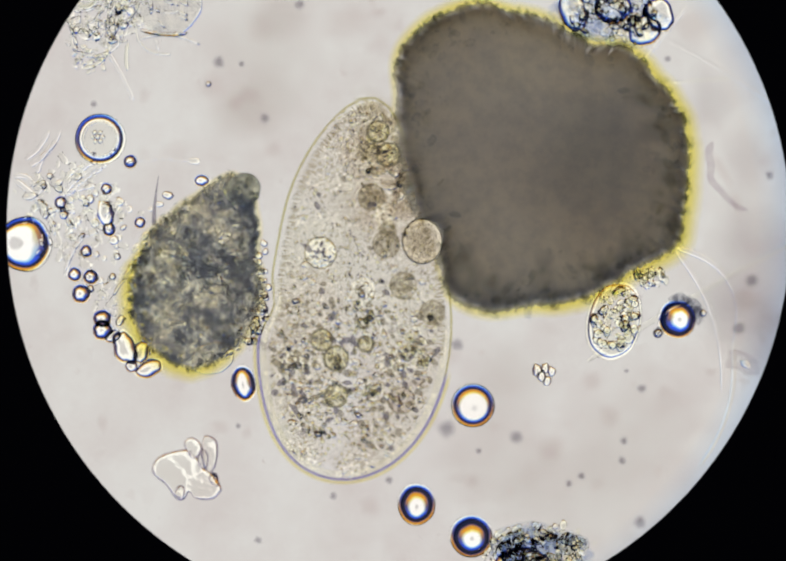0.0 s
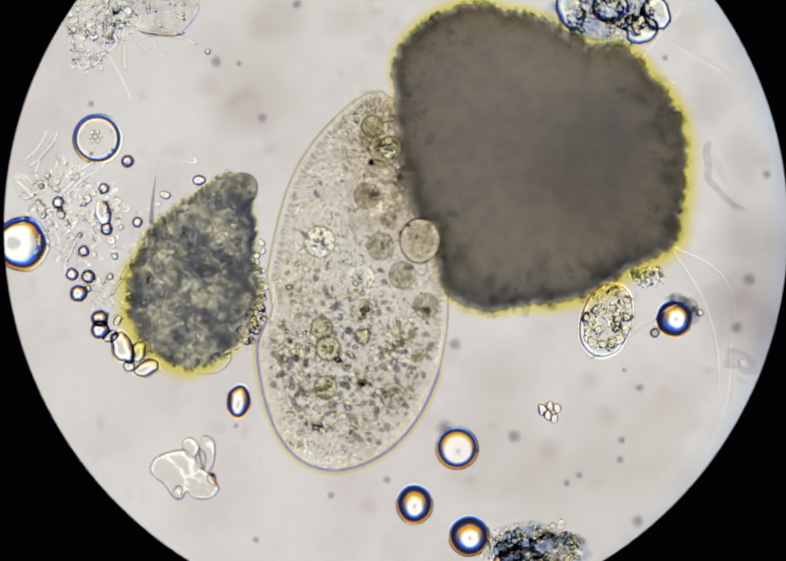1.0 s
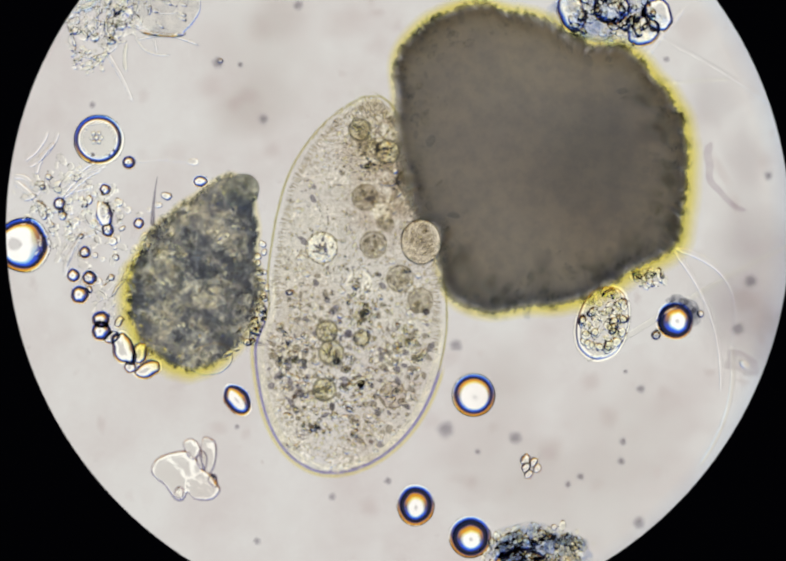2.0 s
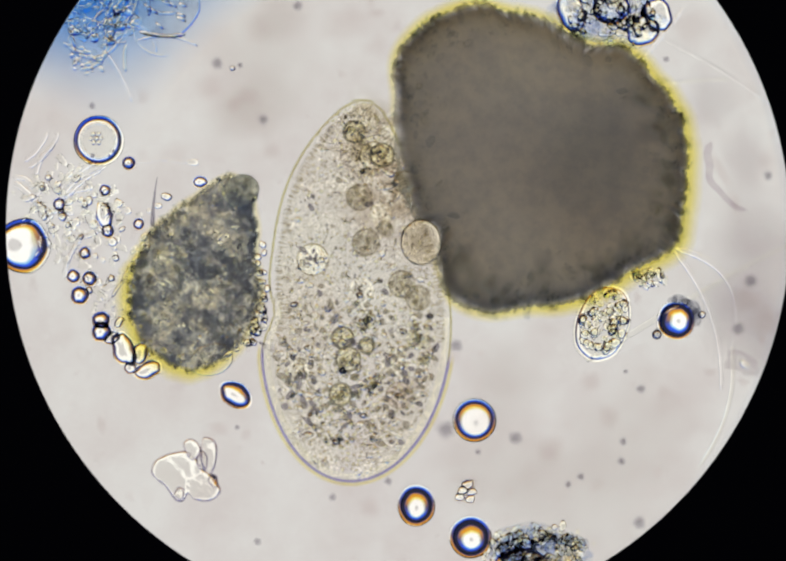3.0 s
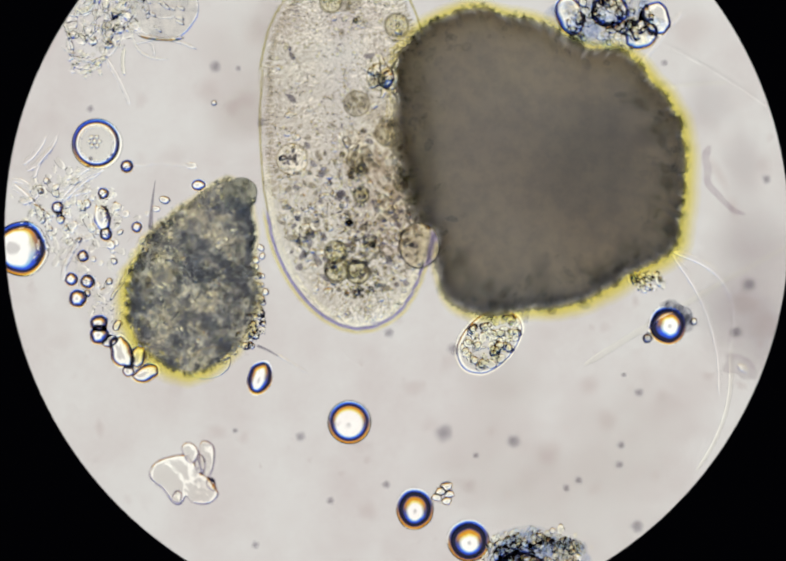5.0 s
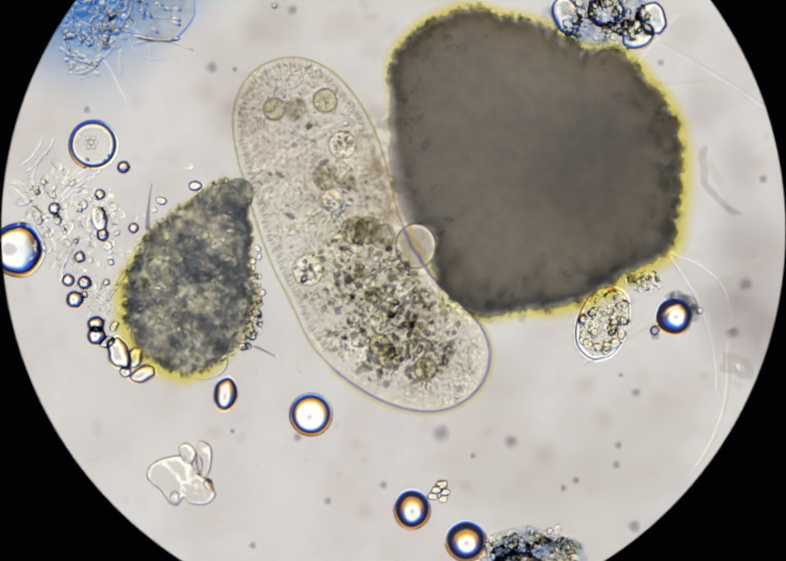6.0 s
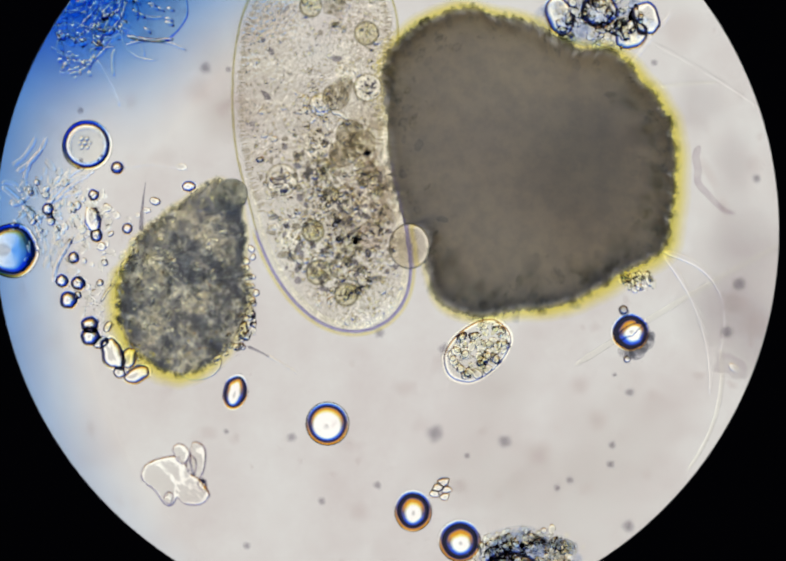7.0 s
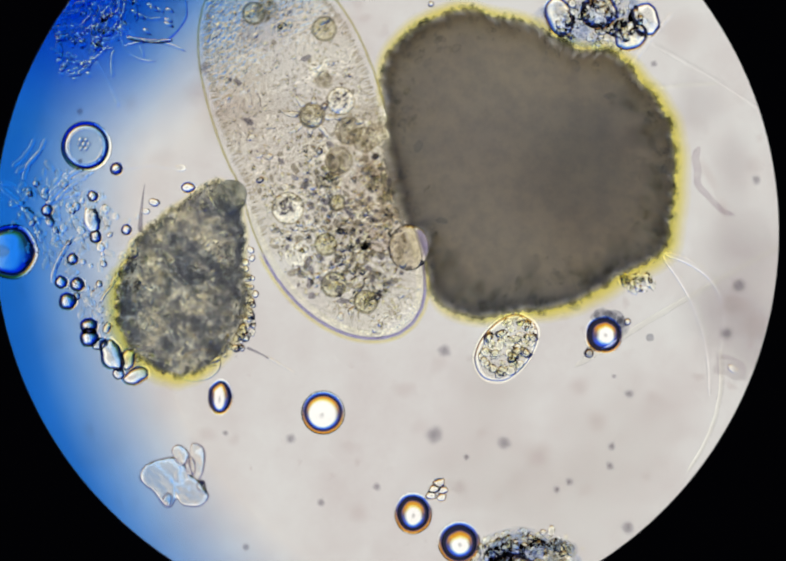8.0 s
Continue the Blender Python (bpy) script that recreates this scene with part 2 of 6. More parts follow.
def cloud(items, sub=1, rough=0.0):
    """One mesh of many small lumps: items are (x, y, z, radius) or (x, y, z, radius, stretch, angle)."""
    v0, f0 = BALLS[sub]
    vs, fs = [], []
    for k, it in enumerate(items):
        x, y, z, r = it[:4]
        st, an = it[4:6] if len(it) > 4 else (1.0, 0.0)
        v = v0 * (1 + rough * np.random.uniform(-1, 1, (len(v0), 1))) * (r * st, r, r)
        c, s = math.cos(an), math.sin(an)
        v = np.stack((v[:, 0] * c - v[:, 1] * s + x, v[:, 0] * s + v[:, 1] * c + y, v[:, 2] + z), 1)
        vs.append(v)
        fs.append(f0 + k * len(v0))
    return mesh_of(np.concatenate(vs).tolist(), np.concatenate(fs).tolist())


def tube(points, r, sides=7, taper=0.0, close=True):
    """A round thread through the points, thinner towards its end by taper."""
    P = [Vector(p) for p in points]
    verts, faces = [], []
    for i, p in enumerate(P):
        t = (P[min(i + 1, len(P) - 1)] - P[max(i - 1, 0)]).normalized()
        n = Vector((-t.y, t.x, 0)).normalized()
        b = t.cross(n)
        w = r * (1 - taper * i / (len(P) - 1))
        if i in (0, len(P) - 1):
            w *= 0.35
        verts += [tuple(p + w * (math.cos(a) * n + math.sin(a) * b)) for a in (2 * math.pi * k / sides for k in range(sides))]
    for i in range(len(P) - 1):
        for k in range(sides):
            m = (k + 1) % sides
            faces.append((i * sides + k, i * sides + m, (i + 1) * sides + m, (i + 1) * sides + k))
    faces += [tuple(range(sides - 1, -1, -1)), tuple((len(P) - 1) * sides + k for k in range(sides))]
    return mesh_of(verts, faces)


def bow(a, b, sag=0.0, z=0.006, steps=14, wave=0.0, seed=0):
    """Points from a to b, bowed sideways by sag and a little wavy."""
    a, b = Vector((*a, z)), Vector((*b, z))
    side = Vector((-(b - a).y, (b - a).x, 0))
    return [a.lerp(b, k / steps) + side * (sag * 4 * (k / steps) * (1 - k / steps) + wave * noise.noise((k * 0.35, seed, 1.3))) for k in range(steps + 1)]


def P(x, y, h=0.0):
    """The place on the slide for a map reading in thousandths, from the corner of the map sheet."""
    return (x - 784) / 1000 * (1 - h / 10), (560 - y) / 1000 * (1 - h / 10)


# ---- the setting: slide, lamp, field stop, blue edge haze ----
def slab(x, y, z0, z1, edge=0.02):
    bm = bmesh.new()
    bmesh.ops.create_cube(bm, size=1.0)
    bmesh.ops.scale(bm, vec=(2 * x, 2 * y, z1 - z0), verts=bm.verts)
    bmesh.ops.translate(bm, vec=(0, 0, (z0 + z1) / 2), verts=bm.verts)
    bmesh.ops.bevel(bm, geom=bm.edges[:], offset=edge, segments=2, affect="EDGES")
    return bm


def annulus(r0, r1, z0, z1, steps=12, sides=160, thick=None):
    """A closed flat ring; thick is a function of the radius from 0 to 1 across it."""
    verts, faces, att = [], [], []
    loop = [(r0 + (r1 - r0) * k / steps, z1, k / steps) for k in range(steps + 1)] + [(r0 + (r1 - r0) * k / steps, z0, k / steps) for k in range(steps, -1, -1)]
    m = len(loop)
    for i in range(sides):
        a = 2 * math.pi * i / sides
        for r, z, u in loop:
            verts.append((r * math.cos(a), r * math.sin(a), z))
            att.append(thick(u) if thick else 0)
    for i in range(sides):
        n = (i + 1) % sides
        for j in range(m):
            q = (j + 1) % m
            faces.append((i * m + j, i * m + q, n * m + q, n * m + j))
    return mesh_of(verts, faces, att if thick else None)


slide = tagged(part("slide_glass", slab(1.7, 1.3, -0.06, 0.0), GLASS, smooth=False), "clear glass microscope slide with faint grime", "slide", kind="structure")

illuminator = base("illuminator", 0, 0, "round white microscope lamp in a black housing", "lamp")
illuminator.location.z = -10.0
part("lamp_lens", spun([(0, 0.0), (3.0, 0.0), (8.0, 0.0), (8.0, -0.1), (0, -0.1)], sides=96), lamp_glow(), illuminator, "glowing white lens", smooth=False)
part("lamp_housing", spun([(0, -0.12), (8.1, -0.12), (8.1, 0.1), (8.3, 0.1), (8.4, -1.0), (0, -1.0)], sides=96), BLACK, illuminator, smooth=False)

field_stop = tagged(part("field_stop", annulus(0.758, 2.2, 0.0, 0.02), BLACK, smooth=False), "black round field stop of the eyepiece", "field stop", kind="structure")


def crescent(spread):
    """A tinted crescent standing in for blue haze of the optics; hollow on one side, it thins towards its hollow edge
    and its ends.
    """
    sides, steps = 48, 30
    verts, faces, att = [], [], []
    loop = [(0.8 + 0.9 * k / steps, 0.006, k / steps) for k in range(steps + 1)] + [(0.8 + 0.9 * k / steps, -0.006, k / steps) for k in range(steps, -1, -1)]
    m = len(loop)
    for i in range(sides + 1):
        w = -1 + 2 * i / sides
        a = math.radians(spread) * w
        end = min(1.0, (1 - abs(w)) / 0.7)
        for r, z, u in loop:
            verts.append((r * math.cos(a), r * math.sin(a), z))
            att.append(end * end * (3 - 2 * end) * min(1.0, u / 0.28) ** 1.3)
    for i in range(sides):
        faces += [(i * m + j, i * m + (j + 1) % m, (i + 1) * m + (j + 1) % m, (i + 1) * m + j) for j in range(m)]
    faces += [tuple(range(m - 1, -1, -1)), tuple(sides * m + j for j in range(m))]
    return mesh_of(verts, faces, att)


# Blue haze at the field's edge, put in as two moving tinted crescents.
wide_haze = tagged(part("blue_haze", crescent(95), BLUE, smooth=False), "wide tinted crescent added below the slide as blue edge haze", "filter")
small_haze = tagged(part("blue_haze", crescent(25), BLUE, smooth=False), "small tinted crescent added below the slide as blue edge haze", "filter")


# ---- the two dark clumps ----
def around(radii):
    """A smooth closed radius from a few spokes."""
    n = len(radii)

    def radius(a):
        u = (a / (2 * math.pi) % 1) * n
        i, f = int(u), u - int(u)
        p = [radii[(i + k) % n] for k in (-1, 0, 1, 2)]
        return 0.5 * (2 * p[1] + (p[2] - p[0]) * f + (2 * p[0] - 5 * p[1] + 4 * p[2] - p[3]) * f * f + (3 * p[1] - p[0] - 3 * p[2] + p[3]) * f ** 3)
    return radius


def clump(name, centre, radii, h, rag, material, label, seed, grains, size, halo, soft, spread, hollow, steep=16.0, bite=None, under=None, tufts=()):
    """A heap of packed matter on its spokes; bite: a round bay in its border (x, y, radius); tufts: where its border is bristly."""
    cx, cy = P(*centre, 0.0)
    ob = base(name, cx, cy, label, "debris clump")
    R = around(radii)

    def edge(a):
        c, s = math.cos(a), math.sin(a)
        e = R(a) + rag * (noise.noise((9 * c + seed, 9 * s, 1)) + 0.8 * noise.noise((26 * c, 26 * s, seed)) * (0.5 + abs(noise.noise((3 * c, 3 * s, seed + 2)))) + 0.7 * noise.noise((47 * c, 47 * s + seed, 4)) + 0.6 * noise.noise((110 * c, 110 * s, seed + 7)))
        if bite:
            along = bite[0] * c + bite[1] * s
            off = bite[2] ** 2 - (bite[0] * s - bite[1] * c) ** 2
            if along > 0 and off > 0:
                e = min(e, along - math.sqrt(off))
        return e

    def fade(u):
        u = min(1.0, u)
        return u + 0.6 * u * (1 - u) * (2 * u - 1) + 0.25 * u * (1 - u)
    na, nr = 420, 44
    verts, faces, att = [], [], []
    for i in range(na):
        a = 2 * math.pi * i / na
        e = edge(a)
        thin = 0.3 * math.exp(-((a - 3.3) / 0.4) ** 2) + 0.3 * math.exp(-((a - 1.35) / 0.5) ** 2) if under else 0.0
        att += [fade((0.3 if under else 0.45) - 0.2 * thin + (1 - (j + 1) / nr) * e / (soft * (1 + 2.5 * thin))) * (1 - hollow * (1 - ((j + 1) / nr) ** 3)) for j in range(nr)] + [0.3, 1.0]
        for j in range(nr):
            q = (j + 1) / nr
            x, y = e * q * math.cos(a), e * q * math.sin(a)
            z = h * (1 - q ** steep) ** 0.65 * (0.95 + 0.08 * q * noise.noise((x * 5, y * 5, seed)) + 0.05 * q * noise.noise((x * 22, y * 22, seed))) + 0.006
            verts.append((x, y, max(z, 0.004)))
        verts += [(e * q * math.cos(a), e * q * math.sin(a), 0.0005) for q in (0.99, 0.95)]
    m = nr + 2
    verts += [(0, 0, h * 0.95 + 0.006), (0, 0, 0.0005)]
    att += [1.0 - hollow, 1.0 - hollow]
    top, low = len(verts) - 2, len(verts) - 1
    for i in range(na):
        n = (i + 1) % na
        faces += [(top, i * m, n * m), (low, n * m + m - 1, i * m + m - 1)]
        faces += [(i * m + j, i * m + j + 1, n * m + j + 1, n * m + j) for j in range(m - 1)]
    mass = part("packed_mass", mesh_of(verts, faces, att), material, ob, "dense brown-grey mass")
    if under:
        mass.data.materials.append(under)
        for f in mass.data.polygons:
            f.material_index = 1 if f.normal.z < -0.5 and f.center.z < 0.003 else 0
    rnd = random.Random(seed)
    rim, dark, spikes = [], [], []
    for _ in range(grains):
        a = rnd.uniform(0, 2 * math.pi)
        if under and (2.9 < a < 3.7 or 0.7 < a < 2.2) and rnd.random() < 0.6:
            continue
        q = 1 - abs(rnd.gauss(0, spread)) + abs(rnd.gauss(0.0, 0.012))
        if q < 0.1:
            continue
        e = edge(a) * q
        it = (e * math.cos(a), e * math.sin(a), 0.006 + h * max(0.0, 1 - min(abs(q), 1.0) ** steep) ** 0.65 * rnd.uniform(0.9, 1.03), rnd.uniform(0.5, 1.7) ** 1.5 * size, rnd.uniform(0.8, 2.2), rnd.uniform(0, 3.14))
        (rim if rnd.random() < 0.7 else dark).append(it)
    tagged(part("grain_crust", cloud(rim, 1, 0.25), GRAIN, ob, "small grey-brown edge grains"), kind="stuff")
    tagged(part("dark_crust", cloud(dark, 1, 0.25), DARK_GRAIN, ob, "slate-dark edge grains"), kind="stuff")
    bristles = []
    for a0, a1, count, reach in tufts:
        for _ in range(count):
            a = rnd.uniform(a0, a1)
            e = edge(a) + rnd.uniform(-0.016, 0.0) * reach
            bristles.append((e * math.cos(a), e * math.sin(a), rnd.uniform(0.008, 0.05), rnd.uniform(0.0016, 0.004) * reach, rnd.uniform(1.0, 2.4), a + rnd.gauss(0, 0.7)))
    if bristles:
        tagged(part("bristly_fringe", cloud(bristles, 1, 0.2), TUFT, ob, "short dark bristly tufts"), kind="stuff")
    # The yellow glow along the clump's border is painted as a tinted film.
    fv, ff, ft = [], [], []
    for i in range(200):
        a = 2 * math.pi * i / 200
        e = sum(edge(a + 0.012 * d) for d in range(-6, 7)) / 13
        wd = halo(a)
        for d, z, t in ((-0.008, 0.003, 0.4), (0.001, 0.003, 1.0), (0.35 * wd, 0.0028, 0.82), (0.7 * wd, 0.0025, 0.36), (wd, 0.002, 0.0), (wd, 0.001, 0.0), (-0.008, 0.001, 0.0)):
            fv.append(((e + d) * math.cos(a), (e + d) * math.sin(a), z))
            ft.append(t * min(1.0, (wd / 0.026) ** 1.2))
    for i in range(200):
        n = (i + 1) % 200
        ff += [(i * 7 + j, i * 7 + (j + 1) % 7, n * 7 + (j + 1) % 7, n * 7 + j) for j in range(7)]
    part("glow_rim", mesh_of(fv, ff, ft), YELLOW_GLOW, ob, "yellow glow painted round the clump")
    return ob, edge


big_clump, big_edge = clump("debris_clump", (1085, 315), (0.291, 0.29, 0.288, 0.275, 0.275, 0.271, 0.247, 0.258, 0.281, 0.297, 0.335, 0.349, 0.359, 0.356, 0.318, 0.302, 0.297, 0.291, 0.29, 0.296, 0.301, 0.332, 0.333, 0.307, 0.296, 0.292, 0.289, 0.286, 0.297, 0.32, 0.304, 0.289),
                            0.1, 0.0075, SOIL, "large dense dark brown-grey debris clump with fuzzy edge", 3, 850, 0.005,
                            lambda a: (0.012 + 0.021 * max(0.0, math.cos(a + 0.1)) + 0.011 * max(0, -math.sin(a)) + 0.013 * max(0, math.cos(a - 2.1)) ** 2) * (1 - 0.85 * math.exp(-((a % 6.283 - 3.35) / 0.6) ** 2)), 0.026, 0.13, 0.05,
                            steep=14.0, bite=(-0.245, -0.167, 0.034), under=UNDER, tufts=((0.5, 2.6, 340, 1.4), (3.85, 5.9, 160, 1.0), (-0.4, 0.5, 130, 1.1)))
small_clump, small_edge = clump("debris_clump", (392, 553), (0.130, 0.130, 0.172, 0.218, 0.165, 0.136, 0.128, 0.120, 0.130, 0.143, 0.165, 0.175, 0.185, 0.168, 0.152, 0.138),
                                0.14, 0.008, LOOSE_SOIL, "small mottled olive-grey debris clump of loose grains", 8, 1500, 0.0034,
                                lambda a: 0.012 + 0.024 * max(0.0, math.cos(a - 3.9)), 0.012, 0.45, 0.0, tufts=((0.0, 6.28, 200, 1.0),))
rnd = random.Random(17)
glassy = []
while len(glassy) < 330:
    a, q = rnd.uniform(0, 6.283), math.sqrt(rnd.random())
    e = small_edge(a) * q * 1.01
    glassy.append((e * math.cos(a), e * math.sin(a), 0.012 + 0.14 * max(0.0, 1 - q ** 9) ** 0.65, rnd.uniform(0.0022, 0.0062), rnd.uniform(1, 2.0), rnd.uniform(0, 3.1)))
tagged(part("glassy_grit", cloud(glassy, 1, 0.25), RUBBLE, small_clump, "small glinting grains", smooth=False), kind="stuff")
kx, ky = P(486, 380)
knob = part("knob", spun(dome(0.036, 0.8), 1.05, 0.9, 36, 0.14, 4), gel("knob_jelly", 1.2, (0.86, 0.87, 0.84), 0.2, 40), small_clump, "pale grey blister at the tip")
knob.location = (kx - small_clump.location.x, ky - small_clump.location.y, 0.11)


def fringe(edge, a0, a1, inner, outer, z):
    """A thin veil along part of a clump's border, which fades outwards and to its ends."""
    n, steps = 60, 8
    vs, fs, th = [], [], []
    for side in (0.002, 0.0):
        for i in range(n + 1):
            w = i / n
            a = a0 + (a1 - a0) * w
            e = sum(edge(a + 0.02 * d) for d in range(-4, 5)) / 9
            end = min(1.0, min(w, 1 - w) / 0.25)
            for j in range(steps + 1):
                u = j / steps
                x = e - inner + (inner + outer * (1 + 0.3 * noise.noise((a * 5, 2.0, 1.0)))) * u
                vs.append((x * math.cos(a), x * math.sin(a), z + side))
                th.append(end * end * (3 - 2 * end) * min(1.0, u / 0.2) * (1 - u) ** 0.8)
    m, k = steps + 1, (n + 1) * (steps + 1)
    for i in range(n):
        for j in range(steps):
            a = i * m + j
            fs += [(a, a + 1, a + m + 1, a + m), (k + a, k + a + m, k + a + m + 1, k + a + 1)]
    border = list(range(m)) + [i * m + steps for i in range(1, n + 1)] + [n * m + j for j in range(steps - 1, -1, -1)] + [i * m for i in range(n - 1, 0, -1)]
    fs += [(p, p + k, q + k, q) for p, q in zip(border, border[1:] + border[:1])]
    return mesh_of(vs, fs, th)


part("brown_fringe", fringe(big_edge, 2.72, 3.66, 0.025, 0.105, 0.1), FRINGE, big_clump, "thin brownish veil at the clump's edge")


rnd = random.Random(29)
DENSE = film_of("dense_lump", (0.8, 0.81, 0.815))
for k in range(26):
    a = rnd.uniform(-2.3, 0.6)
    q, r = rnd.uniform(0.8, 0.96), rnd.uniform(0.014, 0.034)
    e = big_edge(a) * q - 0.5 * r
    lump = part("dense_lump", spun([(0, 0.004), (r * 0.5, 0.0036), (r * 0.8, 0.003), (r * 1.2, 0.001), (0, 0)], rnd.uniform(1, 1.6), 1, 20, 0.5, k * 1.7, thick=[1.0, 0.8, 0.4, 0.0, 0.0]), DENSE, big_clump, "denser slate lump")
    lump.matrix_basis = pose(e * math.cos(a), e * math.sin(a), 0.106 + 0.0004 * k, 0, 0, math.degrees(a))
core_levels = [1.0, 0.97, 0.8, 0.5, 0.2, 0.0, 0.0]
core = part("dense_core", spun([(0, 0.03), (0.06, 0.03), (0.1, 0.026), (0.14, 0.02), (0.18, 0.012), (0.24, 0.004), (0, 0.002)], 0.85, 1.0, 40, 0.2, 6, thick=core_levels), film_of("dense_matter", (0.61, 0.61, 0.63)), big_clump, "denser dark core")
core.location = (0.1, -0.03, 0.002)


# ---- drops, cells and beads ----
def drop(name, x, y, r, material, label, h=1.0, sx=1.0, sy=1.0, turn=0.0, collar=0.2, group="", wobble=0.03, seed=1, category="oil drop", flat=0.0):
    shape = dome(r, flat, collar, 1.0, 1.95) if flat else dome(r, 1.05 * h, collar, 0.84, 1.58) if material is THICK_OIL else dome(r, h, collar)
    ob = part(name, spun(shape, sx, sy, 48, wobble, seed), material)
    ob.matrix_basis = pose(x, y, 0, 0, 0, turn)
    return tagged(ob, label, category, group)


def beads(name, spots, material, label, category, group=""):
    """Each bead is a thing of its own, resting on the glass. Spots: (x, y, radius[, stretch, angle])."""
    for k, s in enumerate(spots):
        x, y = P(s[0], s[1])
        r = s[2] / 1000
        st, an = (s[3], s[4]) if len(s) > 3 else (1.0, 0.0)
        shape = dome(r, 0.9) if r < 0.0095 else dome(r, 1.0, 0.22, 0.76, 1.5)
        ob = part(name, spun(shape, st, 1.0, 20, 0.2, k + 1.5), (material, SOFT_BEAD, PALE_BEAD, PALE_BEAD)[k % 4] if r < 0.0095 else THICK_OIL)
        ob.matrix_basis = pose(x, y, 0, 0, 0, an)
        tagged(ob, label, category, group)


oil_drop = drop("oil_drop", *P(943, 810, .03), 0.0365, OIL, "round clear oil drop with dark rim", wobble=0.0, flat=0.92, group="oil drops")
egg_drop = drop("oil_drop", *P(485, 766, .03), 0.0215, THICK_OIL, "egg-shaped clear oil drop with dark rim", sy=1.42, wobble=0.1, seed=4, group="oil drops")
rim_drop = drop("oil_drop", *P(831, 1007, .03), 0.0305, THICK_OIL, "thick-rimmed oil drop with bright centre", group="oil drops", sy=1.1, collar=0.26, wobble=0.03)
drop("oil_drop", *P(940, 1071, .03), 0.034, THICK_OIL, "thick-rimmed oil drop beside debris", group="oil drops", seed=6, collar=0.26, wobble=0.03)
drop("oil_drop", *P(48, 487, .03), 0.046, OIL, "large clear oil drop with dark blue rim", group="oil drops", wobble=0.05, seed=9, flat=0.86)
drop("oil_drop", *P(260, 323, .01), 0.0115, THICK_OIL, "tiny round clear oil drop", group="oil drops", seed=3)

rough_drop = base("dirty_oil_drop", *P(1352, 637, .03), "oil drop with dark grit stuck to it", "oil drop")
part("drop", spun(dome(0.033, 1.08, 0.17, 0.76, 1.5), 1, 1, 40, 0.05, 2), THICK_OIL, rough_drop)
for k in range(9):
    a = 1.75 - 0.2 * k
    part("grit", cloud([(0.041 * math.cos(a) + 0.003 * (k % 2), 0.041 * math.sin(a), 0.012, 0.0075 + 0.002 * (k % 3), 1.4, a + 1.5)], 2, 0.25), GRIT, rough_drop, "dark grit")
part("grit", cloud([(-0.034, -0.024, 0.009, 0.009)], 2, 0.2), GRIT, rough_drop, "dark grit")
for bx, by, br in ((-0.038, -0.028, 0.010), (0.052, 0.012, 0.008)):
    part("bead", cloud([(bx, by, br, br)], 2), BEAD, rough_drop, "tiny clear bead")


def flat_cell(x, y, r, label, sx=1.0, sy=1.0, turn=0.0, edge=0.011, wobble=0.05, seed=2, category="cell", inside=(), group="", fill=None, power=2.0, glow=0.05):
    ob = base("cell", x, y, label, category, group, turn)
    part("cell_body", spun(pill(r, 0.02, edge, glow), sx, sy, 56, wobble, seed, power=power), fill or CELL, ob)
    for name, items, material, lab in inside:
        for it in items:
            part(name, cloud([it], 1, 0.25), material, ob, lab, smooth=material is not RUBBLE)
    return ob


rnd = random.Random(21)
round_cell = flat_cell(*P(200, 278, .01), 0.0445, "round flat clear cell with small granular nucleus", wobble=0.01, group="cells", edge=0.012, glow=0.14,
          inside=(("nucleus_bead", [(-0.004, 0.004, 0.024, 0.0056)] + [(-0.004 + 0.0105 * math.cos(1.05 * k), 0.004 + 0.0105 * math.sin(1.05 * k), 0.024, 0.0042 + 0.0008 * (k % 3)) for k in range(6)], GLINT, "clear nucleus bead"),
                  ("granule", [(0.03, -0.022, 0.023, 0.004), (-0.012, -0.03, 0.023, 0.005), (0.022, -0.03, 0.023, 0.003)], BLUE_GRAIN, "slate granule")))

part("inner_wall", tube([(0.033 * math.cos(a), 0.034 * math.sin(a), 0.024) for a in np.linspace(0, 2 * math.pi, 37)], 0.0022, 6), THREAD, round_cell, "faint inner wall")


def stuffed(rx, ry, n, size, seed, z=0.024, lean=0.0):
    r = random.Random(seed)
    out = []
    while len(out) < n:
        u, v = r.uniform(-1, 1), r.uniform(-1, 1)
        if u * u + v * v < 0.92 and u > -0.75 + lean:
            out.append((u * rx, v * ry, z, r.uniform(0.5, 1.25) * size, r.uniform(1, 1.7), r.uniform(0, 3)))
    return out


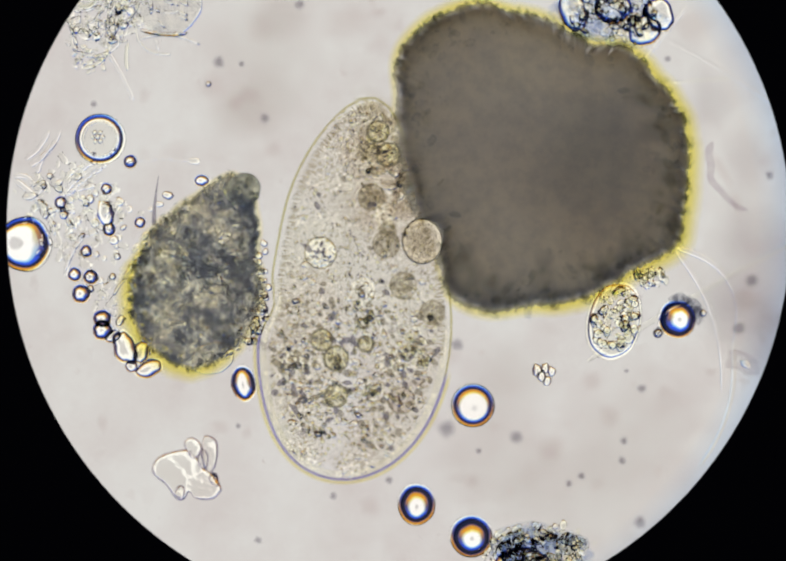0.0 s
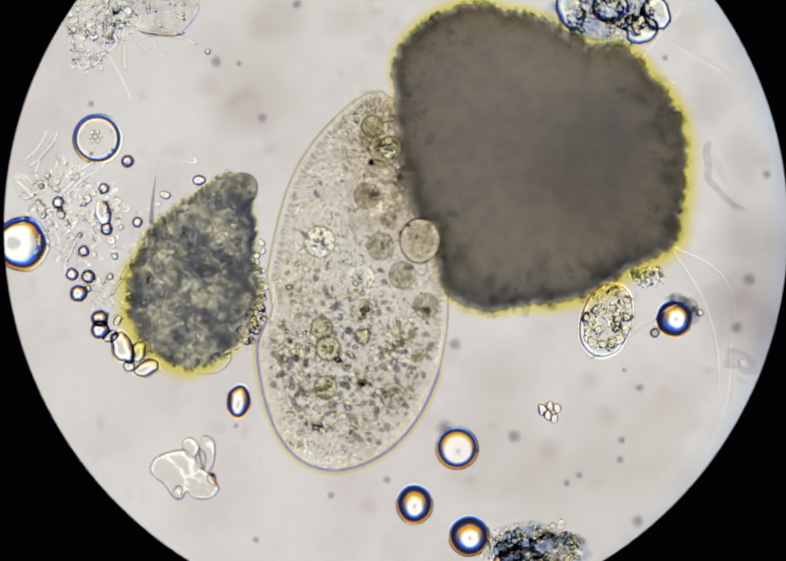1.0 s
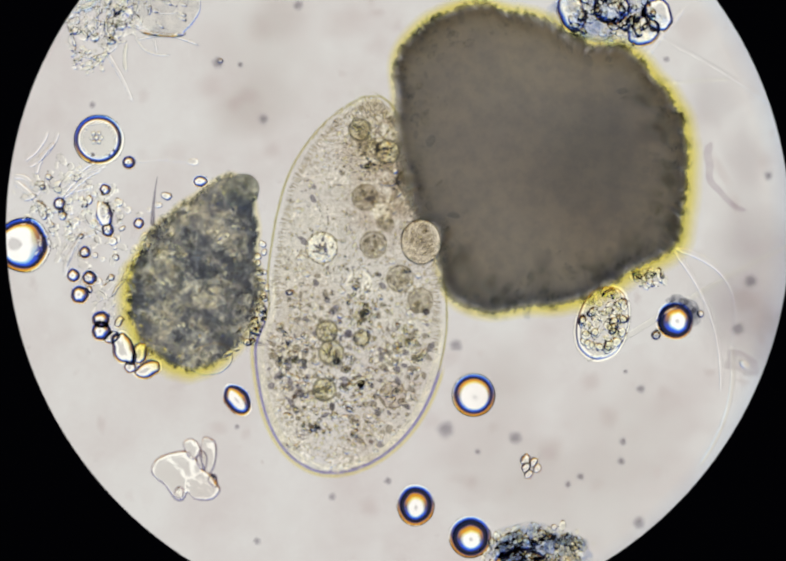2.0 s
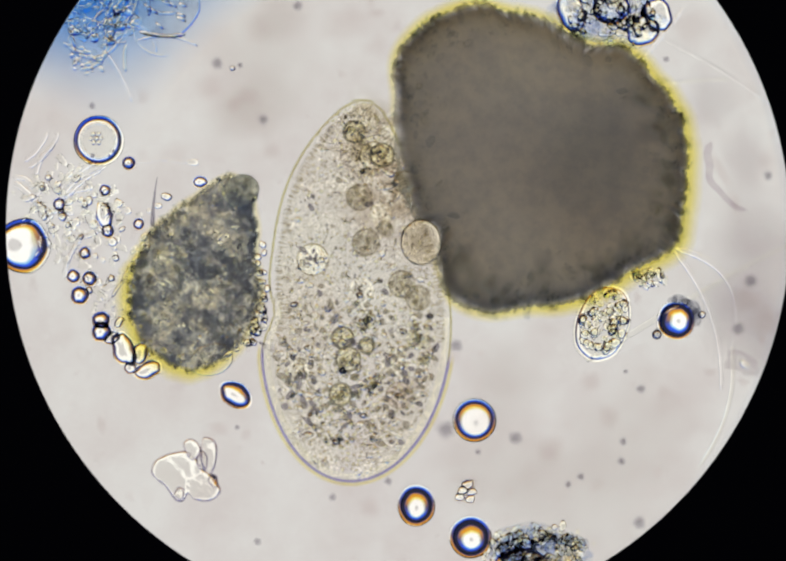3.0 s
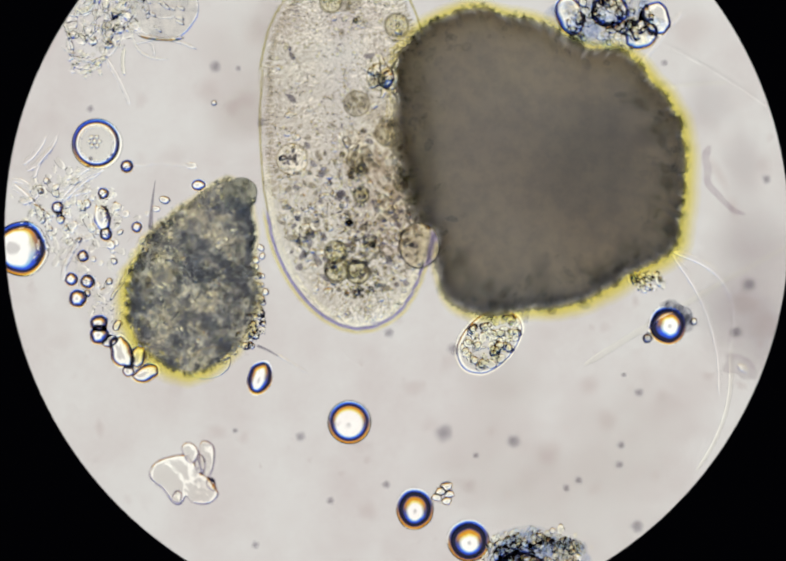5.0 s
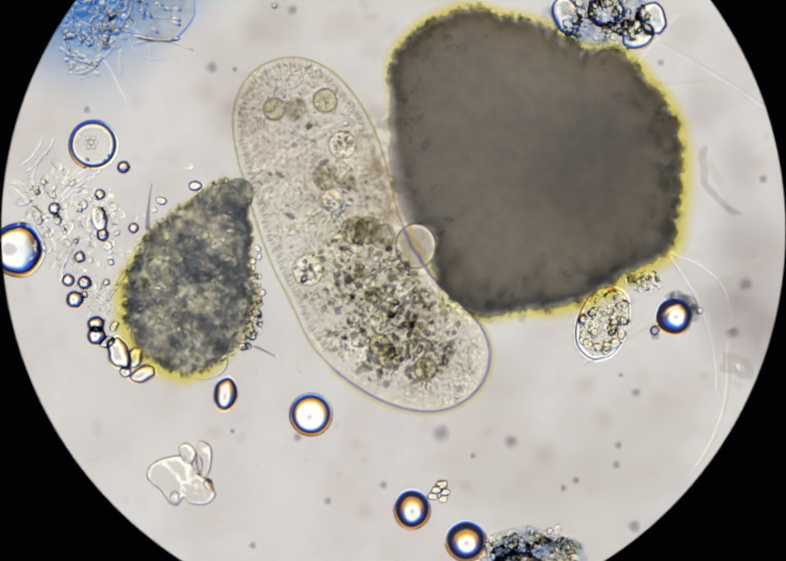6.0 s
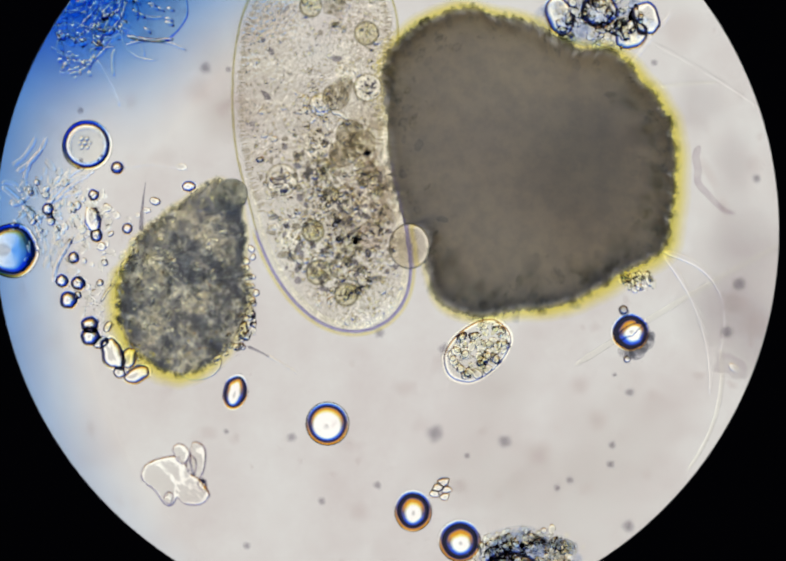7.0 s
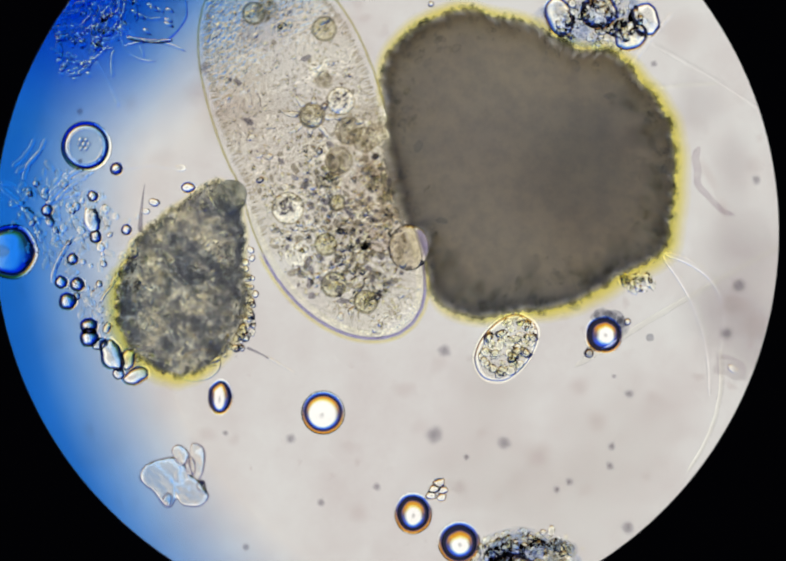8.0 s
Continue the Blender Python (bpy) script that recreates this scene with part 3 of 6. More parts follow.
moving_cell = flat_cell(*P(1226, 640, .02), 0.053, "oval cell packed with clear and yellowish granules", sx=1.38, sy=0.95, edge=0.009, glow=0.08, fill=GLINT, wobble=0.06, seed=5, power=2.3,
                        inside=(("granule", stuffed(0.068, 0.048, 62, 0.0088, 5), GRAINLET, "bright granule"),
                                ("glassy_granule", stuffed(0.066, 0.046, 12, 0.006, 9, 0.044), GLINT, "glassy granule"),
                                ("food_bit", stuffed(0.058, 0.04, 4, 0.004, 6, 0.03), DARK_FOOD, "slate food bit"),
                                ("food_bit", stuffed(0.055, 0.04, 9, 0.007, 7, 0.03), FOOD, "yellowish food bit")))

bead_cluster = base("bead_cluster", *P(1083, 745), "small cluster of clear beads", "bead cluster")
for bx, by, br in ((-0.012, 0.006, 0.0105), (0.004, 0.010, 0.009), (0.017, 0.004, 0.0085), (-0.002, -0.006, 0.0095), (0.008, -0.015, 0.0085)):
    part("bead", spun(dome(br, 1.0, 0.15, 0.8, 1.5), 0.9, 1.2, 20, 0.35, bx * 90), PLUMP, bead_cluster).location = (bx, by, 0)
loose_bead = drop("bead", *P(416, 168), 0.006, BEAD, "tiny clear floating bead", collar=0.0, category="bead")
dark_bead = part("grit_speck", spun([(0, 0.012), (0.005, 0.011), (0.008, 0.006), (0.007, 0.001), (0, 0)], 1, 1, 18, 0.2, 3), GRIT)
dark_bead.matrix_basis = pose(*P(1500, 935), 0)
tagged(dark_bead, "tiny dark grit speck", "grit")

vesicle = base("vesicle", *P(842, 482, .09), "pale grey clear vesicle beside the debris clump", "vesicle")
vesicle.location.z = 0.074
part("vesicle_body", spun(dome(0.04, 1.0), 1.0, 1.12, 40, 0.06, 7), VESICLE, vesicle)
part("vesicle_wall", tube([(0.0392 * math.cos(a), 0.044 * math.sin(a), 0.005 + 0.05) for a in np.linspace(0, 2 * math.pi, 37)], 0.0017, 6), DARK_RING, vesicle, "thin dark wall")
for vx, vy, vr in ((-0.008, 0.004, 0.013), (0.011, -0.012, 0.009), (0.01, 0.018, 0.007), (-0.014, -0.02, 0.006)):
    part("blurred_grain", cloud([(vx, vy, 0.015, vr, 1.2, vx * 90)], 2, 0.1), UNDER, vesicle, "faint blurred grain")

beads("bead", [(213, 377, 10), (180, 398, 9), (172, 404, 7), (240, 403, 8), (122, 405, 11), (128, 430, 8), (155, 440, 8), (190, 445, 9), (173, 502, 11),
               (193, 508, 6), (208, 516, 5), (280, 445, 10), (335, 390, 8, 1.5, -10), (318, 408, 6, 1.5, 0), (388, 322, 7, 1.6, 0), (403, 361, 10, 1.4, 0),
               (219, 458, 12), (228, 480, 9), (237, 475, 7), (232, 505, 6), (234, 512, 7), (150, 548, 12), (182, 553, 13), (163, 586, 16), (180, 577, 8),
               (205, 636, 16), (206, 658, 17), (200, 560, 7), (225, 552, 7), (192, 386, 6), (165, 396, 6), (172, 410, 5),
               (125, 418, 6), (138, 445, 6), (150, 452, 5), (142, 400, 5, 1.6, 20), (100, 352, 7), (118, 366, 6, 1.5, 40), (142, 345, 5, 1.6, 30), (160, 335, 5, 1.5, 20), (88, 372, 6), (232, 492, 5), (240, 420, 5), (258, 418, 7),
               (92, 430, 6, 1.4, 60), (108, 448, 5), (138, 462, 6, 1.4, 15), (165, 470, 5), (246, 455, 5, 1.5, 40), (290, 470, 6, 1.6, 40), (300, 418, 5), (270, 495, 6, 1.5, 50)], BEAD, "tiny clear bead on the glass", "bead", group="beads")
shard = part("shard", spun([(0, 0.024), (0.012, 0.018), (0.018, 0.012), (0.022, 0.006), (0.024, 0.001), (0, 0)], 0.72, 1.3, 6, 0.3, 5), CRYSTAL)
shard.matrix_basis = pose(*P(212, 428), 0, 0, 0, 10)
tagged(shard, "small bright clear shard", "shard")


# plump cells that hug the small clump
def plump(x, y, r, sx, sy, turn, seed, label="plump clear cell with blue-dark wall"):
    ob = part("cell", spun(dome(r, 0.85, 0.2, 0.85, 1.35), sx, sy, 32, 0.2, seed), PLUMP)
    ob.matrix_basis = pose(*P(x, y), 0, 0, 0, turn)
    tagged(ob, label, "cell", "cells by the small clump")


for args in ((250, 693, 0.021, 1.0, 1.5, 20, 2), (283, 702, 0.016, 0.85, 1.4, -15, 3), (297, 735, 0.018, 1.5, 0.8, 18, 4), (263, 731, 0.011, 1, 1, 0, 5), (226, 672, 0.012, 1.2, 0.9, 30, 6), (240, 640, 0.009, 1.3, 0.8, 60, 8)):
    plump(*args)
rnd = random.Random(5)
for k in range(30):
    a = -0.9 + 1.4 * (k / 30) ** 1.4 + rnd.uniform(-0.05, 0.05)
    e = small_edge(a) + rnd.gauss(0.006, 0.008)
    cx, cy = P(392, 553)
    ob = part("bead", spun(dome(rnd.uniform(0.004, 0.008), 0.8), rnd.uniform(0.8, 1.5), 1, 16, 0.2, k), BEAD)
    ob.matrix_basis = pose(cx + e * math.cos(a), cy + e * math.sin(a), 0, 0, 0, rnd.uniform(0, 180))
    tagged(ob, "tiny clear bead at the clump's edge", "bead", "beads")
flap = flat_cell(*P(425, 715), 0.042, "thin clear blister under the clump's edge", sx=1.05, sy=0.75, turn=18, edge=0.005, category="blister", fill=CLEAR, glow=0.0)


# ---- debris heaps ----
def heap(name, cx, cy, rx, ry, n, size, seed, label, materials, hole=0.0, category="debris"):
    """A heap of small lumps of several materials."""
    ob = base(name, *P(cx, cy), label, category)
    r = random.Random(seed)
    for part_name, material, share, sub, z in materials:
        items = []
        for _ in range(int(n * share)):
            a, q = r.uniform(0, 2 * math.pi), math.sqrt(r.random()) * (1 + 0.15 * r.gauss(0, 1))
            s = size * r.uniform(0.4, 1.4)
            items.append((q * rx / 1000 * math.cos(a), q * ry / 1000 * math.sin(a), s * 0.9 + r.uniform(0, z), s, r.uniform(1, 2.2), r.uniform(0, 3.14)))
        tagged(part(part_name, cloud(items, 2 if material is FLUFF else 1, 0.28), material, ob, smooth=material in (FLUFF, GLINT, GRAINLET)), kind="stuff")
    return ob


def mound(parent, r, sx, sy, seed):
    """The murky slime that holds a heap together."""
    t = [0.9, 0.9, 0.95, 1.0, 0.6, 0.0, 0.0]
    part("slime", spun([(0, 0.012), (r * 0.5, 0.012), (r * 0.8, 0.01), (r * 0.9, 0.007), (r * 0.97, 0.004), (r * 1.05, 0.001), (0, 0.0005)], sx, sy, 60, 0.35, seed, thick=t), MATRIX, parent, "murky slate slime")


FLUFFY = (("clear_rubble", FLUFF, 0.55, 2, 0.02), ("bright_rubble", RUBBLE, 0.2, 2, 0.02), ("brown_rubble", GRAIN, 0.05, 1, 0.02))
MIXTURE = (("clear_rubble", RUBBLE, 0.3, 2, 0.02), ("bright_rubble", GLINT, 0.24, 2, 0.02), ("glassy_rubble", GRAINLET, 0.4, 2, 0.02), ("slate_rubble", DARK_GRAIN, 0.15, 1, 0.02), ("brown_rubble", GRAIN, 0.1, 1, 0.02))
CLEAR_MIX = (("clear_rubble", RUBBLE, 0.4, 2, 0.02), ("glassy_rubble", GRAINLET, 0.45, 2, 0.02), ("brown_rubble", GRAIN, 0.2, 1, 0.02))
tangle = heap("fibre_tangle", 205, 30, 72, 62, 120, 0.0075, 31, "tangled heap of clear fibres and yellowish bits", FLUFFY)
rnd = random.Random(77)
for k in range(40):
    a = (rnd.uniform(-0.075, 0.075), rnd.uniform(-0.065, 0.07))
    an = rnd.uniform(0, 6.28)
    ln = rnd.uniform(0.04, 0.13)
    part("fibre", tube(bow(a, (a[0] + ln * math.cos(an), a[1] + ln * math.sin(an)), rnd.uniform(-0.3, 0.3), rnd.uniform(0.012, 0.04), 10), rnd.uniform(0.0016, 0.0042), 6), (GLINT, GRAINLET, FIBRE, RUBBLE, THREAD)[k % 5], tangle)
heap("granule_fluff", 180, 118, 34, 22, 46, 0.004, 33, "loose fluff of pale granules", CLEAR_MIX)
sack = flat_cell(*P(335, 2), 0.07, "large thin clear sack with creased wall", edge=0.003, wobble=0.12, seed=12, category="sack", fill=THIN, glow=0.0,
                 inside=(("crease", [(rnd.uniform(-0.05, 0.04), rnd.uniform(-0.05, 0.04), 0.022, 0.0035, 3.5, rnd.uniform(-0.7, -0.3)) for _ in range(12)], THREAD, "soft crease"),))
# The amber streak of light refracted by the fold is painted as a stain.
part("fold", tube(bow((-0.05, -0.062), (0.036, -0.068), -0.06, 0.026, 10), 0.0019, 8), AMBER, sack, "folded edge with painted amber glint")
part("fold", tube(bow((-0.052, -0.06), (0.04, -0.066), -0.06, 0.034, 10), 0.0042, 8), THREAD, sack, "clear folded edge")

part("membrane", spun([(0, 0.025), (0.03, 0.025), (0.06, 0.0245), (0.068, 0.024), (0.071, 0.0235), (0, 0.0225)], 1, 1, 48, 0.12, 12, thick=[0.5, 0.55, 0.7, 1.0, 0.3, 0.0]), MEMBRANE, sack, "thin greyish membrane")
nest = heap("cell_heap", 1226, 36, 84, 46, 130, 0.0068, 41, "heap of clear cells and dark grains on the clump's edge", MIXTURE)
mound(nest, 0.112, 1.0, 0.5, 9)
for x, y, r, sx, sy, tn in ((1143, 24, 0.031, 0.85, 1.25, 20), (1222, 16, 0.034, 1.1, 0.9, 0), (1285, 62, 0.029, 1.15, 0.9, 30), (1315, 30, 0.028, 0.95, 1.15, 20)):
    ob = part("cell", spun(dome(r, 0.6, 0.12, 0.9, 1.6), sx, sy, 36, 0.15, x), PLUMP)
    ob.matrix_basis = pose(*P(x, y), 0, 0, 0, tn)
    tagged(ob, "clear rounded cell with dark blue wall", "cell", "cells of the heap")
grain_bank = heap("granule_heap", 1075, 1096, 92, 44, 310, 0.0058, 43, "bank of clear granules and slate bits", MIXTURE)
mound(grain_bank, 0.1, 1.0, 0.5, 5)
mound(grain_bank, 0.085, 1.0, 0.5, 11)
drop("oil_drop", *P(1040, 1128), 0.036, OIL, "oil drop half sunk in granules", group="oil drops", sx=1.5, h=0.8, collar=0.1, wobble=0.1, seed=11)
heap("glassy_heap", 517, 648, 20, 42, 22, 0.0066, 49, "small heap of glassy shards at the clump's edge", CLEAR_MIX)
heap("granule_heap", 1296, 552, 34, 16, 44, 0.0055, 45, "small heap of clear shards below the clump", CLEAR_MIX)
heap("pale_flocs", 150, 425, 105, 90, 130, 0.006, 46, "loose pale flocs on the glass", (("clear_rubble", FLUFF, 1.0, 1, 0.004),))
heap("pale_flocs", 240, 560, 60, 80, 50, 0.0055, 48, "loose pale flocs beside the small clump", (("clear_rubble", FLUFF, 1.0, 1, 0.004),))


# ---- crystal flake ----
def flake(parent, corners, h, z0=0.0005):
    """A shard with sloping sides, from its corners about the flake's middle in thousandths."""
    n = len(corners)
    cx, cy = sum(c[0] for c in corners) / n, sum(c[1] for c in corners) / n
    fine = []
    for k in range(n * 3):
        i, f = k // 3, (k % 3) / 3
        p = [corners[(i + d) % n] for d in (-1, 0, 1, 2)]
        fine.append([0.5 * (2 * p[1][c] + (p[2][c] - p[0][c]) * f + (2 * p[0][c] - 5 * p[1][c] + 4 * p[2][c] - p[3][c]) * f * f + (3 * p[1][c] - p[0][c] - 3 * p[2][c] + p[3][c]) * f ** 3) for c in (0, 1)])
    verts, m = [], len(fine)
    rings = ((1.0, 0.0), (0.95, 0.4), (0.87, 0.52), (0.76, 0.6), (0.63, 0.68), (0.48, 0.74), (0.32, 0.79), (0.16, 0.82))
    for grow, up in rings:
        for x, y in fine:
            x, y = (cx + (x - cx) * grow) / 1000, (cy + (y - cy) * grow) / 1000
            verts.append((x, y, z0 + h * up + min(h, 0.016) * min(up, 0.5) * noise.noise((x * 85, y * 85, z0 * 400))))
    last = len(rings) - 1
    faces = [(j * m + k, j * m + (k + 1) % m, (j + 1) * m + (k + 1) % m, (j + 1) * m + k) for j in range(last) for k in range(m)]
    verts += [(cx / 1000, cy / 1000, z0 + h * 0.9), (cx / 1000, cy / 1000, z0)] + verts[:m]
    top = (last + 1) * m
    faces += [(last * m + k, last * m + (k + 1) % m, top) for k in range(m)] + [(top + 2 + (k + 1) % m, top + 2 + k, top + 1) for k in range(m)]
    shard = part("shard", mesh_of(verts, faces), FLAKE, parent)
    part("broken_edge", tube([(x / 1000, y / 1000, z0 + 0.3 * h) for x, y in fine + fine[:1]], 0.0027, 6), FLAKE_EDGE, shard, "grey-violet broken edge")


crystal = base("crystal_flake", *P(375, 935), "pale clear crystal flake of several shards", "crystal")
flake(crystal, ((-63, -15), (-43, -30), (-23, -58), (-8, -60), (2, -45), (17, -58), (47, -60), (65, -45), (62, -30), (42, -5), (32, 0), (17, 23), (2, 37), (-33, 32), (-60, 20), (-70, 0)), 0.03)
flake(crystal, ((32, 60), (30, 25), (40, -5), (52, 0), (59, 30), (57, 55), (42, 65)), 0.014, 0.0315)
flake(crystal, ((10, 22), (25, 30), (28, 42), (20, 57), (5, 62), (-5, 50)), 0.013, 0.033)
flake(crystal, ((24, 6), (38, 4), (40, 28), (30, 40), (22, 28)), 0.012, 0.0345)
flake(crystal, ((44, -22), (60, -34), (60, -14), (50, -8)), 0.01, 0.0295)
flake(crystal, ((-24, -50), (-10, -56), (-6, -40), (-16, -34)), 0.01, 0.0305)


# ---- fibres ----
def fibre(name, a, b, sag, r, label, material=FIBRE, taper=0.3, wave=0.0, seed=0):
    ob = part(name, tube(bow(P(*a), P(*b), sag, r + 0.0005, 18, wave, seed), r, 8, taper), material)
    return tagged(ob, label, "fibre")


fibre("fibre", (218, 108), (266, 200), 0.03, 0.0045, "thin clear straight fibre on the glass")
fibre("fibre", (1284, 122), (1370, 14), 0.0, 0.004, "thin clear straight fibre on the glass", taper=0.2)
fibre("fibre", (1328, 78), (1560, 222), 0.02, 0.004, "faint clear fibre on the glass", FAINT)
fibre("fibre", (1345, 166), (1457, 158), 0.02, 0.004, "faint clear fibre on the glass", FLUFF)
fibre("strand", (1418, 285), (1492, 420), -0.22, 0.0085, "blurred grey-violet curved strand", STRAND, 0.4, 0.05, 4)
fibre("fibre", (1345, 494), (1462, 690), 0.26, 0.0062, "curved clear thread from the clump")
fibre("fibre", (1347, 500), (1440, 780), 0.1, 0.0055, "curved clear thread from the clump")
fibre("fibre", (1172, 720), (1590, 478), 0.01, 0.0065, "faint long clear fibre", FLUFF)
fibre("fibre", (1462, 690), (1395, 930), 0.1, 0.005, "faint clear thread on the glass", FLUFF)
fibre("bristle", (518, 680), (562, 702), 0.02, 0.003, "thin dark bristle from the small clump", BLUE_GRAIN, 0.6)
fibre("fibre", (556, 698), (616, 734), 0.02, 0.003, "thin clear fibre from the small clump", THREAD, 0.5)
fibre("fibre", (30, 360), (110, 470), 0.1, 0.006, "faint clear fibre on the glass")
fibre("fibre", (60, 330), (120, 262), -0.1, 0.006, "faint clear fibre on the glass")
fibre("fibre", (120, 400), (215, 330), 0.12, 0.006, "faint clear fibre on the glass")
fibre("fibre", (130, 540), (175, 455), 0.05, 0.004, "faint clear fibre on the glass")
for k, (a, b, sag) in enumerate((((52, 318), (98, 262), -0.08), ((75, 345), (112, 285), 0.1), ((30, 352), (70, 372), 0.2), ((48, 395), (88, 360), -0.2), ((140, 385), (205, 335), 0.05), ((128, 372), (150, 352), 0.0),
                               ((118, 398), (190, 372), 0.08), ((95, 425), (150, 425), 0.15), ((150, 470), (205, 452), -0.1), ((130, 550), (172, 462), 0.06), ((160, 345), (195, 322), 0.1), ((70, 400), (108, 432), 0.1))):
    fibre("fibre", a, b, sag, 0.005, "pale clear rod on the glass", FIBRE, 0.1, 0.02, k)
fibre("fibre", (255, 325), (385, 318), 0.03, 0.0018, "hair-thin clear thread beside beads", taper=0.0, wave=0.04, seed=2)
fibre("bristle", (307, 450), (317, 350), 0.02, 0.005, "dark tapered bristle beside the small clump", BLUE_GRAIN, 0.9)
for k, (a, b) in enumerate((((245, 560), (318, 470)), ((225, 590), (300, 505)), ((300, 480), (345, 425)), ((265, 520), (330, 470)))):
    fibre("fibre", a, b, 0.04, 0.0035, "thin bristly fibre at the clump's edge", BEAD, 0.5, 0.02, k)


# ---- dust on and in the glass ----
def soft_spot(name, x, y, r, material, label, seed, sx=1.0, turn=0.0, group=""):
    """A low soft-edged fleck."""
    t = [1.0, 0.92, 0.62, 0.25, 0.0, 0.0]
    ob = part(name, spun([(0, 0.003), (r * 0.3, 0.003), (r * 0.6, 0.0026), (r * 0.85, 0.0018), (r * 1.15, 0.0008), (0, 0)], sx, 1, 24, 0.22, seed, thick=t), material)
    ob.matrix_basis = pose(*P(x, y), 0, 0, 0, turn)
    tagged(ob, label, "dust", group)


for k, (x, y, r) in enumerate(((437, 124, 12), (482, 128, 6), (187, 208, 7), (891, 855, 18), (1030, 872, 14), (955, 900, 6), (1250, 740, 5), (1245, 880, 8),
                               (1241, 919, 8), (1276, 1042, 13), (598, 10, 10), (528, 236, 10), (912, 688, 13), (665, 990, 8), (776, 958, 8), (515, 1078, 8), (782, 655, 10),
                               (475, 850, 6), (1332, 118, 7), (1474, 655, 13), (1500, 560, 14), (1535, 350, 9), (1160, 950, 8), (1280, 775, 9), (1135, 965, 7), (605, 862, 10))):
    soft_spot("dust_speck", x, y, r / 900, SPECK, "tiny blurred grey dust speck", k * 1.3, group="dust specks")
for k, (x, y, r, sx, tn) in enumerate(((205, 845, 20, 0.6, 10), (438, 852, 16, 1.5, -20), (497, 190, 22, 1.2, 0), (470, 205, 20, 1, 0), (690, 45, 40, 1.5, 20), (1385, 55, 45, 1, 0),
                                       (545, 300, 20, 1, 0), (830, 765, 20, 1.3, 0), (1215, 830, 24, 1, 0), (1010, 100, 20, 1, 0), (420, 170, 30, 1, 0), (520, 60, 30, 1.2, 40), (940, 960, 18, 1, 0),
                                       (1100, 900, 26, 1.2, 30), (740, 1010, 24, 1, 0), (1440, 340, 13, 3.2, -62), (1468, 405, 12, 2.2, -75), (1535, 640, 40, 1, 0), (1490, 600, 26, 1.3, 0), (1180, 760, 24, 1, 0))):
    soft_spot("smudge", x, y, r / 1000, SMUDGE, "faint blurred brownish smudge on the glass", k * 2.1 + 40, sx, tn, "smudges")

def grime(count, seed):
    """Countless faint soft flecks on the glass, as one film."""
    r = random.Random(seed)
    vs, fs, th = [], [], []
    for _ in range(count):
        x, y, s, st, an = r.uniform(-0.8, 0.8), r.uniform(-0.6, 0.6), 0.004 + 0.03 * r.random() ** 2.5, r.uniform(1, 1.8), r.uniform(0, 3.14)
        deep = r.uniform(0.15, 0.9) * min(1.0, 0.008 / s + 0.25)
        q = len(vs)
        for rad, z, t in ((0.45, 0.0016, 0.8), (0.75, 0.0014, 0.35), (1.1, 0.001, 0.0), (1.0, 0.0003, 0.0)):
            for k in range(12):
                a = 2 * math.pi * k / 12
                u, v = rad * s * math.cos(a) * st, rad * s * math.sin(a) * (1 + 0.25 * math.sin(3 * a + x * 40))
                vs.append((x + u * math.cos(an) - v * math.sin(an), y + u * math.sin(an) + v * math.cos(an), z))
                th.append(t * deep)
        vs += [(x, y, 0.0017), (x, y, 0.0003)]
        th += [deep, 0.0]
        for k in range(12):
            n = (k + 1) % 12
            fs += [(q + 48, q + k, q + n), (q + 49, q + 36 + n, q + 36 + k)]
            fs += [(q + 12 * j + k, q + 12 * j + 12 + k, q + 12 * j + 12 + n, q + 12 * j + n) for j in range(3)]
    return mesh_of(vs, fs, th)


tagged(part("grime", grime(260, 9), SMUDGE), "faint specks and smudges of grime on the slide", "grime", kind="stuff")

def broad_film(spots, seed, lift):
    """Wide faint patches of dirt and painted vignetting with soft uneven edges, as one film: (x, y, radius, stretch,
    angle).
    """
    vs, fs, th = [], [], []
    for k, (x, y, r, sx, tn) in enumerate(spots):
        (cx, cy), an, q, n = P(x, y), math.radians(tn), len(vs), 24
        for rad, z, t in ((0.3, 0.0013, 0.92), (0.6, 0.0012, 0.62), (0.85, 0.001, 0.25), (1.15, 0.0008, 0.0), (1.1, 0.0002, 0.0)):
            for j in range(n):
                a = 2 * math.pi * j / n
                f = rad * r / 1000 * (1 + 0.3 * noise.noise((math.cos(a) * 1.5 + seed + k * 3, math.sin(a) * 1.5, 2.0)))
                u, v = f * math.cos(a) * sx, f * math.sin(a)
                vs.append((cx + u * math.cos(an) - v * math.sin(an), cy + u * math.sin(an) + v * math.cos(an), z + lift))
                th.append(t)
        vs += [(cx, cy, 0.0013 + lift), (cx, cy, 0.0002)]
        th += [1.0, 0.0]
        for j in range(n):
            m = (j + 1) % n
            fs += [(q + 5 * n, q + j, q + m), (q + 5 * n + 1, q + 4 * n + m, q + 4 * n + j)]
            fs += [(q + n * c + j, q + n * c + n + j, q + n * c + n + m, q + n * c + m) for c in range(4)]
    return mesh_of(vs, fs, th)


